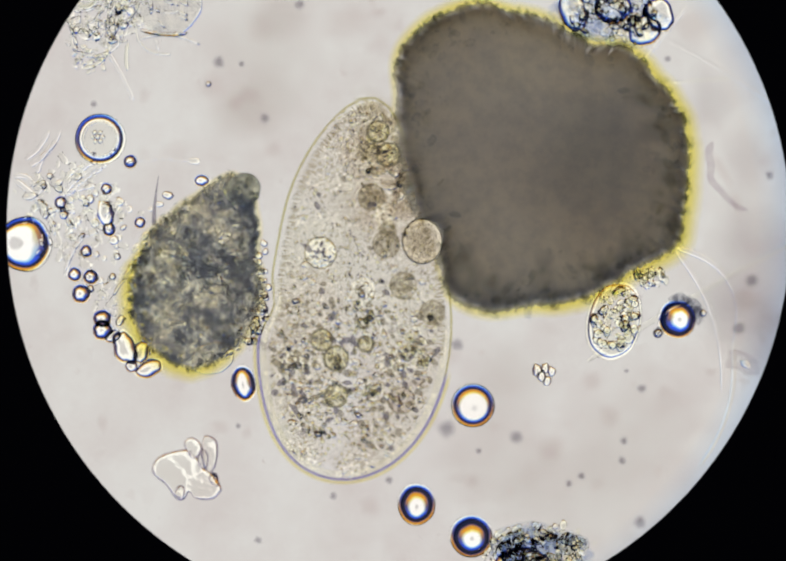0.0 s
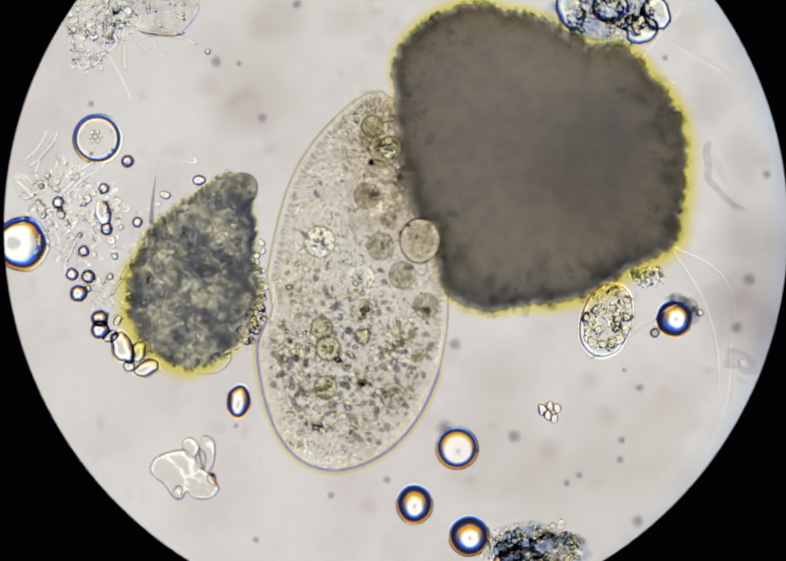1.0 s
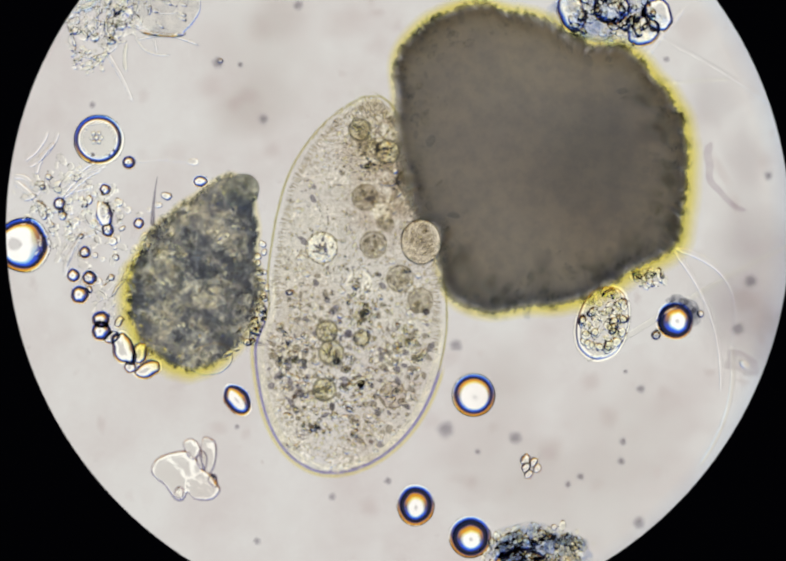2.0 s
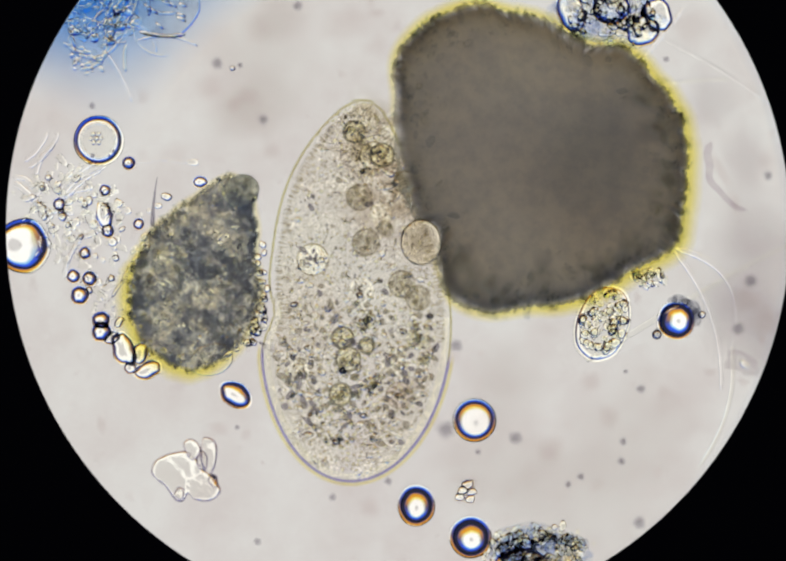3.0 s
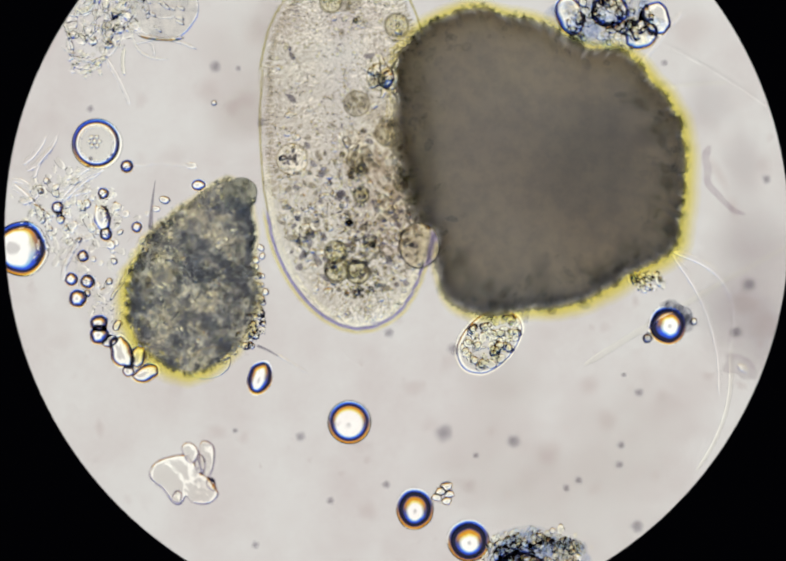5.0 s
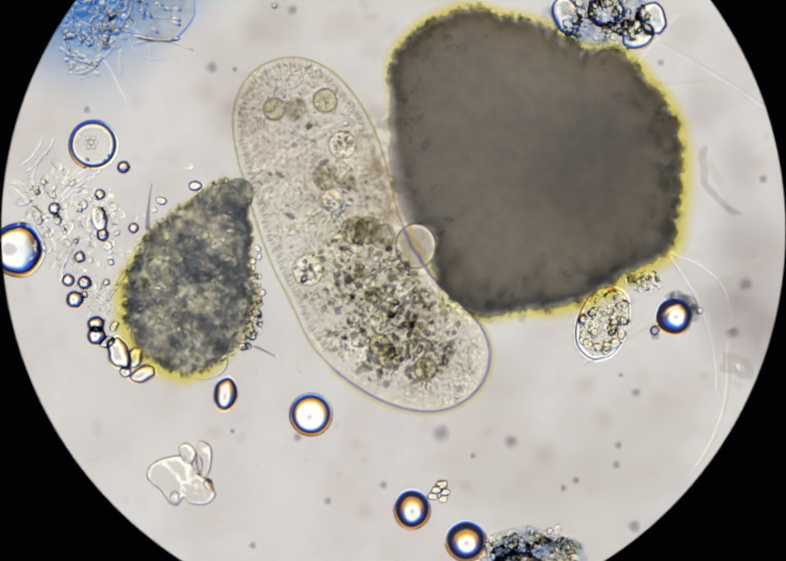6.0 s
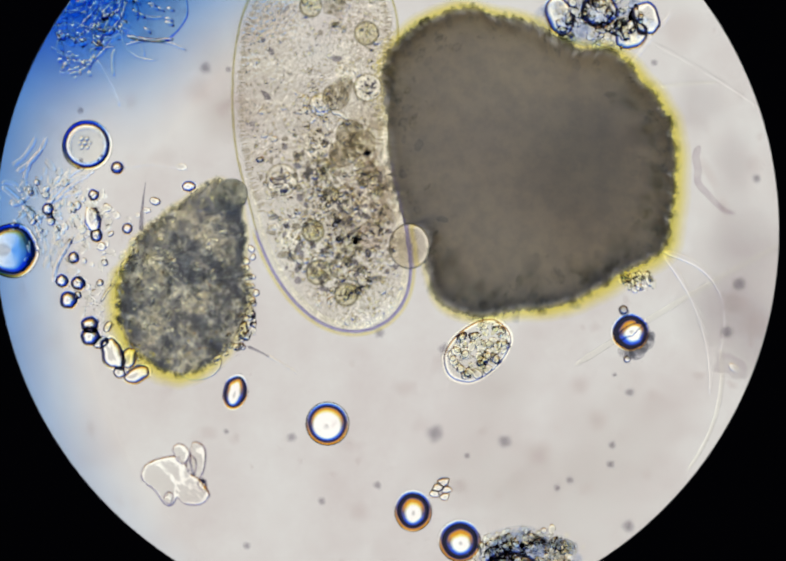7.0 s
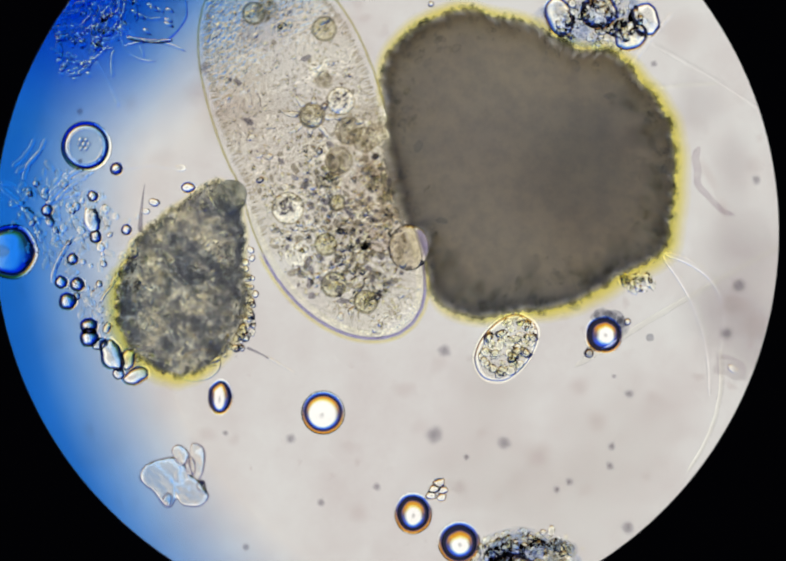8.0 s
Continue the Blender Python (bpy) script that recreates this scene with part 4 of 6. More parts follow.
# Grey smudges; the widest also paint the field's darkening to the right.
for k, spot_at in enumerate(((1500, 470, 94, 1.0, 0), (1530, 690, 88, 0.8, 0), (1450, 610, 75, 1.2, 30), (1490, 320, 75, 0.7, 0), (1420, 200, 63, 1, 0), (1525, 560, 150, 0.9, 0), (1500, 640, 112, 0.8, 10))):
    tagged(part("grime_vignette_patch", broad_film((spot_at,), 9.0 + 3 * k, 0.00002 * k), BROAD), "wide faint grey patch of grime and painted vignetting", "grime", "grime patches")
for k, spot_at in enumerate(((1150, 1010, 170, 1.2, 20), (1000, 930, 110, 1.4, 0), (520, 110, 120, 0.9, 0), (1270, 860, 130, 1.2, 40), (470, 230, 60, 1.3, 0), (1010, 760, 90, 1, 0), (540, 210, 70, 1.2, 30), (560, 30, 60, 1, 0))):
    tagged(part("grime_vignette_patch", broad_film((spot_at,), 4.0 + 3 * k, 0.00002 * k), HAZE), "wide faint brownish patch of grime on the slide", "grime", "grime patches")
wedge = base("wedge_fleck", *P(1482, 722), "small pale wedge-shaped fleck with bright core", "fleck", turn=-32)
part("fleck_body", spun([(0, 0.006), (0.012, 0.0055), (0.019, 0.004), (0.025, 0.0015), (0.03, 0.0005), (0, 0)], 1.25, 0.85, 24, 0.5, 14, thick=[0.5, 0.6, 1.0, 0.9, 0.0, 0.0]), BROAD, wedge, "grey outline")
part("fleck_core", spun(dome(0.009, 0.6), 1.3, 0.8, 20, 0.3, 5), SOFT_BEAD, wedge, "bright yellowish core").location = (0.006, -0.002, 0.0065)


# ---- the ciliate: a soft body in rigid slices, which slide over one another as it bends ----
POSTURES = []


def posture(t, spine, widths, dent):
    """Where the body lies at t: five points from tail to head, its half-widths near tail, middle and head with how blunt its tail
    and head are, and how deep and how far along the small clump dents its flank."""
    POSTURES.append((t, spine, widths, dent))


posture(0, ((-0.133, -0.389), (-0.088, -0.201), (-0.069, -0.024), (-0.072, 0.168), (-0.040, 0.361)), (0.231, 0.181, 0.133, 1.54, 3.13), (0.021, 0.45))
posture(0.5, ((-0.133, -0.390), (-0.083, -0.204), (-0.063, -0.019), (-0.067, 0.171), (-0.034, 0.360)), (0.208, 0.180, 0.134, 2.09, 2.67), (0.014, 0.42))
posture(1, ((-0.146, -0.371), (-0.093, -0.190), (-0.067, -0.002), (-0.064, 0.186), (-0.020, 0.373)), (0.197, 0.181, 0.141, 2.25, 2.29), (0.024, 0.40))
posture(1.5, ((-0.156, -0.365), (-0.099, -0.181), (-0.076, -0.001), (-0.073, 0.188), (-0.025, 0.374)), (0.208, 0.179, 0.135, 1.97, 2.90), (0.026, 0.40))
posture(2.8, ((-0.106, -0.394), (-0.082, -0.208), (-0.067, -0.023), (-0.076, 0.166), (-0.047, 0.352)), (0.214, 0.182, 0.139, 1.72, 2.96), (0.022, 0.44))
posture(3, ((-0.090, -0.394), (-0.077, -0.206), (-0.069, -0.023), (-0.079, 0.169), (-0.052, 0.359)), (0.211, 0.181, 0.136, 1.77, 2.96), (0.022, 0.44))
posture(3.2, ((-0.084, -0.387), (-0.071, -0.197), (-0.070, -0.013), (-0.075, 0.178), (-0.047, 0.368)), (0.206, 0.178, 0.143, 2.01, 2.99), (0.019, 0.42))
posture(3.5, ((-0.077, -0.332), (-0.062, -0.138), (-0.072, 0.054), (-0.086, 0.246), (-0.052, 0.435)), (0.185, 0.168, 0.146, 2.50, 3.01), (0.016, 0.40))
posture(3.7, ((-0.041, -0.269), (-0.055, -0.073), (-0.087, 0.118), (-0.091, 0.312), (-0.076, 0.506)), (0.175, 0.161, 0.146, 2.56, 3.22), (0.014, 0.44))
posture(4, ((-0.068, -0.165), (-0.079, 0.034), (-0.102, 0.233), (-0.102, 0.432), (-0.048, 0.624)), (0.167, 0.162, 0.149, 2.53, 3.19), (0.001, 0.37))
posture(4.5, ((-0.080, -0.056), (-0.090, 0.135), (-0.099, 0.326), (-0.099, 0.518), (-0.095, 0.710)), (0.167, 0.179, 0.169, 2.76, 3.07), (-0.002, 0.39))
posture(4.7, ((-0.083, -0.049), (-0.091, 0.140), (-0.093, 0.331), (-0.092, 0.523), (-0.085, 0.716)), (0.167, 0.179, 0.169, 2.76, 3.07), (-0.002, 0.39))
posture(5.8, ((0.177, -0.237), (0.026, -0.108), (-0.079, 0.051), (-0.131, 0.239), (-0.157, 0.433)), (0.165, 0.153, 0.151, 2.90, 2.88), (-0.005, 0.37))
posture(6, ((0.192, -0.184), (0.014, -0.092), (-0.092, 0.068), (-0.153, 0.257), (-0.234, 0.443)), (0.138, 0.134, 0.158, 3.53, 2.56), (-0.009, 0.34))
posture(6.2, ((0.087, -0.172), (-0.027, -0.009), (-0.107, 0.168), (-0.169, 0.355), (-0.223, 0.540)), (0.161, 0.159, 0.152, 2.73, 3.36), (-0.009, 0.31))
posture(6.5, ((0.009, -0.121), (-0.067, 0.061), (-0.124, 0.250), (-0.154, 0.444), (-0.171, 0.641)), (0.160, 0.163, 0.173, 3.01, 2.64), (0.007, 0.45))
posture(6.8, ((-0.033, -0.069), (-0.084, 0.118), (-0.123, 0.309), (-0.129, 0.503), (-0.116, 0.696)), (0.165, 0.169, 0.175, 2.76, 3.41), (0.001, 0.40))
posture(7, ((-0.002, -0.077), (-0.088, 0.095), (-0.134, 0.281), (-0.124, 0.472), (-0.075, 0.657)), (0.153, 0.152, 0.176, 2.90, 3.08), (0.005, 0.40))
posture(7.2, ((0.013, -0.177), (-0.047, 0.013), (-0.098, 0.207), (-0.116, 0.404), (-0.101, 0.604)), (0.162, 0.168, 0.166, 3.10, 2.76), (0.005, 0.41))
posture(7.5, ((0.108, -0.176), (-0.016, -0.017), (-0.096, 0.164), (-0.172, 0.348), (-0.230, 0.537)), (0.157, 0.161, 0.158, 2.91, 3.10), (-0.009, 0.34))
posture(8, ((0.051, -0.081), (-0.069, 0.080), (-0.134, 0.268), (-0.198, 0.455), (-0.277, 0.639)), (0.154, 0.164, 0.177, 3.11, 2.74), (0.006, 0.46))


def quad(w, s):
    a, b, c = w[:3]
    x = (s - 0.5) / 0.3
    return b + x * (c - a) / 2 + x * x * ((a + c) / 2 - b)


def body_at(spine, widths, dent=(0.0, 0.4)):
    """Functions of s, from tail 0 to head 1: the spine's point, its way, and the half-width."""
    def point(s):
        u = min(max(s, 0.0), 1.0) * 4
        i = min(int(u), 3)
        f = u - i
        q = [Vector(spine[k]) for k in range(5)]
        p = [q[i - 1] if i else 2 * q[0] - q[1], q[i], q[i + 1], q[i + 2] if i < 3 else 2 * q[4] - q[3]]
        return 0.5 * (2 * p[1] + (p[2] - p[0]) * f + (2 * p[0] - 5 * p[1] + 4 * p[2] - p[3]) * f * f + (3 * p[1] - p[0] - 3 * p[2] + p[3]) * f ** 3)

    def way(s):
        return (point(min(s + 0.03, 1)) - point(max(s - 0.03, 0))).normalized()

    def half(s, side=1):
        full = quad(widths, s) * max(0.0, 1 - abs(2 * s - 1) ** widths[3 if s < 0.5 else 4]) ** 0.5
        return full - (dent[0] * math.exp(-((s - dent[1]) / 0.07) ** 2) if side < 0 else 0.0)
    return point, way, half


def outline(spine, widths, dent, count):
    """The body's outline in even steps, from the tail up its one flank and down the other: (place, way)."""
    point, way, half = body_at(spine, widths, dent)
    dense = []
    for k in range(480):
        th = 2 * math.pi * k / 480
        s = (1 - math.cos(th)) / 2
        w = way(s)
        side = -1 if math.sin(th) >= 0 else 1
        dense.append(point(s) - Vector((-w.y, w.x)) * half(s, side) * side)
    steps = [(dense[(k + 1) % 480] - dense[k]).length for k in range(480)]
    total = sum(steps)
    out, k, run = [], 0, 0.0
    for n in range(count):
        goal = total * n / count
        while run + steps[k] < goal:
            run += steps[k]
            k += 1
        a, b = dense[k], dense[(k + 1) % 480]
        out.append(a.lerp(b, (goal - run) / max(steps[k], 1e-9)))
    return [(out[n], (out[(n + 1) % count] - out[n - 1]).normalized()) for n in range(count)], total


SLICES, RIMS = 11, 56
LONG = 0.765
ciliate = base("ciliate", 0, 0, "large translucent yellowish slipper-shaped ciliate full of granules", "ciliate")
_, _, rest_half = body_at(((0, 0), (0, 0.19), (0, 0.38), (0, 0.57), (0, LONG)), (0.172, 0.165, 0.153, 2.5, 3.0))


def plasm(i, flank):
    """Half a slice: thick in its middle, thinning towards its neighbours, its other half and the flank."""
    s0, step = (i + 0.5) / SLICES, LONG / SLICES
    nu, nv = 10, 17
    lo, hi = max(-1.0, (0.006 - s0) * SLICES), min(1.0, (0.994 - s0) * SLICES)
    verts, faces, att = [], [], []
    for side in (1, -1):
        for j in range(nu + 1):
            u = lo + (hi - lo) * j / nu
            w = rest_half(s0 + u / SLICES)
            for k in range(nv + 1):
                v = -0.36 + 1.36 * k / nv
                verts.append((flank * w * v, u * step, 0.05 + side * (0.002 + 0.03 * math.sqrt(max(0.0, 1 - v * v) * max(0.0, 1 - u * u)))))
                over = min(1.0, (u - lo) / 0.4) if i == 0 and u < 0 else 1.0 if (i == SLICES - 1 and u > 0) else math.cos(math.pi * u / 2) ** 2
                seam = 1.0 if v > 0.36 else 0.5 + 0.5 * math.sin(math.pi * v / 0.72)
                clear = min(1.0, max(0.0, (1 - v - 0.03) / 0.1))
                att.append(over * seam * clear * clear * (3 - 2 * clear))
    n = (nu + 1) * (nv + 1)
    for j in range(nu):
        for k in range(nv):
            a = j * (nv + 1) + k
            faces += [(a, a + 1, a + nv + 2, a + nv + 1), (n + a, n + a + nv + 1, n + a + nv + 2, n + a + 1)]
    rim = [k for k in range(nv + 1)] + [(j + 1) * (nv + 1) - 1 for j in range(1, nu + 1)] + [nu * (nv + 1) + k for k in range(nv - 1, -1, -1)] + [j * (nv + 1) for j in range(nu - 1, 0, -1)]
    for p, q in zip(rim, rim[1:] + rim[:1]):
        faces.append((p, p + n, q + n, q))
    return mesh_of(verts, faces, att)


def grain_sheet(i, flank):
    """A thin sheet of grainy jelly through half a slice, which fades towards its neighbours and the flank."""
    s0, step = (i + 0.5) / SLICES, LONG / SLICES
    nu, nv = 8, 12
    lo, hi = max(-1.0, (0.006 - s0) * SLICES), min(1.0, (0.994 - s0) * SLICES)
    z = 0.08 + 0.0018 * (2 * (i % 4) + (flank > 0))
    verts, faces, att = [], [], []
    for side in (0.0012, 0.0):
        for j in range(nu + 1):
            u = lo + (hi - lo) * j / nu
            w = rest_half(s0 + u / SLICES)
            over = 1.0 if (i == 0 and u < 0) or (i == SLICES - 1 and u > 0) else math.cos(math.pi * u / 2) ** 2
            for k in range(nv + 1):
                v = -0.36 + 1.36 * k / nv
                verts.append((flank * w * v, u * step, z + side))
                seam = 1.0 if v > 0.36 else 0.5 + 0.5 * math.sin(math.pi * v / 0.72)
                att.append((over * seam * min(1.0, (1 - v) / 0.14)) if side else 0.0)
    n = (nu + 1) * (nv + 1)
    for j in range(nu):
        for k in range(nv):
            a = j * (nv + 1) + k
            faces += [(a, a + 1, a + nv + 2, a + nv + 1)[::flank], (n + a, n + a + nv + 1, n + a + nv + 2, n + a + 1)[::flank]]
    rim = [k for k in range(nv + 1)] + [(j + 1) * (nv + 1) - 1 for j in range(1, nu + 1)] + [nu * (nv + 1) + k for k in range(nv - 1, -1, -1)] + [j * (nv + 1) for j in range(nu - 1, 0, -1)]
    faces += [(p, p + n, q + n, q)[::flank] for p, q in zip(rim, rim[1:] + rim[:1])]
    return mesh_of(verts, faces, att)


slices, settled = {}, []
for i in range(SLICES):
    for flank in (-1, 1):
        ob = part("plasm_slice", plasm(i, flank), PLASM, ciliate, "granular yellowish plasm")
        part("grain_sheet", grain_sheet(i, flank), GRAINY_PLASM, ob, "fine-grained clear jelly", smooth=False)
        rnd = random.Random(100 + 2 * i + flank)

        def spot(lo, hi, reach):
            y = rnd.uniform(-0.2 if i == 0 else -reach, 0.1 if i == SLICES - 1 else reach)
            w = rest_half(min(max((i + 0.5 + y) / SLICES, 0.02), 0.98))
            return flank * rnd.uniform(lo, hi) * w, y * LONG / SLICES
        tiny = [(*spot(-0.12, 0.85 if i > 1 else 0.7, 0.55), 0.09 + rnd.uniform(-0.006, 0.006), rnd.uniform(0.0014, 0.0028), rnd.uniform(1, 2), rnd.uniform(0, 3)) for _ in range((20, 90, 95, 95, 90, 80, 55, 48, 45, 45, 36)[i])]
        tagged(part("granule_dust", cloud(tiny, 1), GRANULE, ob, "fine bright granules"), kind="stuff")
        for _ in range((0, 10, 24, 26, 16, 6, 2, 1, 1, 0, 0)[i]):
            for _ in range(12):
                gx, gy = spot(-0.2, 0.84, 0.5)
                if all((gx - a) ** 2 + ((i + 0.5) * LONG / SLICES + gy - b) ** 2 > 0.0135 ** 2 for a, b in settled):
                    break
            else:
                continue
            settled.append((gx, (i + 0.5) * LONG / SLICES + gy))
            part("grain", cloud([(gx, gy, 0.095, rnd.uniform(0.0024, 0.0072), rnd.uniform(1, 2.0), rnd.uniform(0, 3))], 2, 0.3), rnd.choice((BLUE_GRAIN, FOOD_LUMP, FOOD_LUMP, FOOD_LUMP)), ob, "slate-grey food grain")
        for _ in range((3, 20, 28, 28, 22, 8, 3, 2, 1, 1, 0)[i]):
            d = part("droplet", spun(dome(rnd.uniform(0.003, 0.0066), 0.9), rnd.uniform(1, 1.5), 1, 14, 0.1, rnd.random() * 9), DROPLET, ob, "tiny ringed droplet")
            d.location = (*spot(-0.15, 0.8, 0.5), 0.092)
        swarm = [(*spot(-0.2, 0.82 if i > 1 else 0.6, 0.52), 0.094 + rnd.uniform(-0.004, 0.004), rnd.uniform(0.0022, 0.0042), rnd.uniform(1, 1.4), rnd.uniform(0, 3)) for _ in range((5, 28, 36, 36, 30, 16, 10, 8, 12, 12, 6)[i])]
        tagged(part("droplet_swarm", cloud(swarm, 2), SEED, ob, "tiny clear droplets"), kind="stuff")
        fine = [(*spot(-0.15, 0.86 if i > 1 else 0.6, 0.52), 0.092, rnd.uniform(0.0009, 0.0019), rnd.uniform(1, 2), rnd.uniform(0, 3)) for _ in range((5, 24, 30, 30, 30, 34, 34, 32, 32, 32, 16)[i])]
        tagged(part("dark_dust", cloud(fine, 1, 0.2), BLUE_GRAIN, ob, "fine dark granules"), kind="stuff")
        slices[i, flank] = ob


riders = []


def organelle(track, r, kind, seed=1):
    """A vacuole or nucleus that drifts in the plasm. Track: (time, place along the body, place across it)."""
    rr = random.Random(seed)
    ring = [(r * math.cos(a), r * math.sin(a), 0.008) for a in np.linspace(0, 2 * math.pi, 29)]

    def lump(spread, n, lo, hi, sub=1):
        items = []
        while len(items) < n * (r / 0.025) ** 2:
            x, y = rr.gauss(0, spread), rr.gauss(0, spread)
            if x * x + y * y < 0.85:
                items.append((x * r, y * r, 0.014, rr.uniform(lo, hi), rr.uniform(1, 1.5), rr.uniform(0, 3)))
        return cloud(items, sub, 0.12)
    if kind == "ring":
        ob = part("food_vacuole", spun(pill(r, 0.012, 0.006, 0.0), 1, 1, 28, 0.08, seed), FOOD, ciliate, "yellowish food vacuole with dark wall")
        part("vacuole_wall", tube(ring, 0.0027, 6), RING, ob)
        tagged(part("vacuole_dust", lump(0.45, 20, 0.0028, 0.0048, 2), KERNEL, ob), kind="stuff")
        tagged(part("dark_dust", lump(0.5, 7, 0.001, 0.0018), BLUE_GRAIN, ob), kind="stuff")
    elif kind == "dark":
        ob = part("food_vacuole", spun([(0, 0.012), (0.4 * r, 0.0118), (0.7 * r, 0.0105), (0.88 * r, 0.008), (r, 0.004), (1.15 * r, 0.001), (0, 0)], 1, 1, 26, 0.25, seed, thick=[0.9, 0.95, 1.0, 0.9, 0.5, 0.0, 0.0]), BROWN_FOOD, ciliate, "olive-brown food vacuole")
        if r > 0.0235:
            part("vacuole_wall", tube(ring, 0.0017, 6), CILIA, ob)
        tagged(part("vacuole_dust", lump(0.45, 7, 0.003, 0.006), DARK_FOOD, ob), kind="stuff")
        tagged(part("bright_dust", lump(0.5, 8, 0.002, 0.0036, 2), KERNEL, ob), kind="stuff")
    elif kind == "grainy":
        ob = tagged(part("grain_ball", lump(0.48, 34, 0.003, 0.005, 2), KERNEL, ciliate, "loose ball of clear grains"), kind="stuff")
        tagged(part("dark_dust", lump(0.48, 16, 0.0014, 0.0028), DARK_FOOD, ob), kind="stuff")
    elif kind == "bubble":
        ob = part("water_vacuole", spun([(0, 0.4 * r), (0.15 * r, 0.36 * r), (0.8 * r, 0.09 * r), (r, 0.0), (0, -0.001)], 1, 1.15, 30, 0.2, seed), VACUOLE, ciliate, "bright watery vacuole with dark flecks")
        tagged(part("dark_dust", lump(0.6, 10, 0.0016, 0.0032), FOOD_LUMP, ob), kind="stuff")
    elif kind == "nucleus":
        ob = part("nucleus", spun([(0, 0.44 * r), (0.15 * r, 0.4 * r), (0.92 * r, 0.06 * r), (r, 0.0), (0, -0.001)], 1, 1, 30, 0.04, seed), VACUOLE, ciliate, "clear round nucleus with dark rods")
        part("nucleus_wall", tube(ring, 0.0018, 6), CILIA, ob)
        for _ in range(13):
            a, q = rr.uniform(0, 6.3), rr.uniform(0.2, 1.25)
            part("rod", cloud([(r * 0.62 * math.cos(a) * q, r * 0.62 * math.sin(a) * q, 0.02, rr.uniform(0.002, 0.0036), rr.uniform(1.2, 2.6), a + rr.uniform(-0.6, 0.6))], 1), BLUE_GRAIN, ob, "dark rod")
    elif kind == "smooth":
        ob = part("water_vacuole", spun(pill(r, 0.008, 0.004, 0.0), 1, 1, 30, 0.04, seed), PINK_FOOD, ciliate, "smooth pale pinkish vacuole")
        part("vacuole_wall", tube(ring, 0.0013, 6), CILIA, ob)
    else:
        ob = part("contractile_vacuole", spun([(0, 0.62 * r), (0.15 * r, 0.57 * r), (0.95 * r, 0.05 * r), (r, 0.0), (0, -0.001)], 1, 1, 28, 0.05, seed), VACUOLE, ciliate, "bright clear vacuole with rays")
        part("vacuole_wall", tube(ring, 0.0016, 6), CILIA, ob)
        for k in range(8):
            a, far = 2 * math.pi * k / 8 + 0.3, (2.6, 2.0, 2.4, 2.9)[k % 4]
            part("ray", tube(bow((1.15 * r * math.cos(a), 1.15 * r * math.sin(a)), (far * r * math.cos(a), far * r * math.sin(a)), 0.1, 0.012, 8), 0.0072, 8, 0.75), RAY, ob, "bright clear ray")
    riders.append((ob, track))


organelle(((0, 0.609, -0.45), (0.5, 0.597, -0.50), (1, 0.605, -0.44), (1.5, 0.605, -0.37), (3, 0.597, -0.50), (3.5, 0.540, -0.57), (3.7, 0.496, -0.54), (4, 0.458, -0.56), (4.5, 0.448, -0.67), (5.8, 0.513, -0.55), (6, 0.492, -0.55), (6.2, 0.436, -0.58), (6.5, 0.415, -0.53), (6.8, 0.407, -0.52), (7, 0.424, -0.47), (7.2, 0.434, -0.53), (7.5, 0.429, -0.60), (8, 0.383, -0.49)), 0.031, "nucleus", 7)
organelle(((0, 0.357, -0.34), (0.5, 0.357, -0.32), (1, 0.366, -0.32), (1.5, 0.364, -0.28), (3, 0.378, -0.14), (3.5, 0.347, -0.13), (4, 0.193, -0.25), (6.5, 0.270, -0.31), (6.8, 0.268, -0.25), (7.2, 0.302, -0.28), (7.5, 0.304, -0.23), (8, 0.275, -0.21)), 0.021, "ring", 1)
organelle(((0, 0.309, -0.17), (0.5, 0.309, -0.17), (1, 0.314, -0.22), (1.5, 0.306, -0.20), (3, 0.321, -0.07), (3.5, 0.287, -0.10), (4, 0.128, -0.21), (5.8, 0.222, -0.37), (6, 0.222, -0.34), (6.2, 0.188, -0.46), (7.5, 0.188, -0.43)), 0.024, "ring", 2)
organelle(((0, 0.208, -0.11), (0.5, 0.203, -0.15), (1, 0.210, -0.18), (1.5, 0.200, -0.20), (3, 0.225, -0.14), (3.5, 0.200, -0.02), (4, 0.172, 0.08), (4.5, 0.165, 0.05), (5.8, 0.140, -0.24), (6, 0.138, -0.26), (6.2, 0.104, -0.28), (7.5, 0.111, -0.26)), 0.022, "ring", 3)
organelle(((0, 0.237, 0.26), (0.5, 0.234, 0.23), (1, 0.246, 0.20), (1.5, 0.239, 0.18), (3, 0.258, 0.20), (3.5, 0.227, 0.20)), 0.029, "grainy", 4)
organelle(((0, 0.362, 0.62), (0.5, 0.369, 0.58), (1, 0.364, 0.55), (1.5, 0.359, 0.59), (3, 0.393, 0.66)), 0.032, "grainy", 5)
organelle(((0, 0.458, 0.80), (0.5, 0.453, 0.78), (1, 0.453, 0.76), (1.5, 0.465, 0.74), (3, 0.487, 0.66)), 0.024, "dark", 6)
organelle(((1.5, 0.229, 0.62), (3, 0.232, 0.54), (3.5, 0.220, 0.47)), 0.026, "smooth", 15)
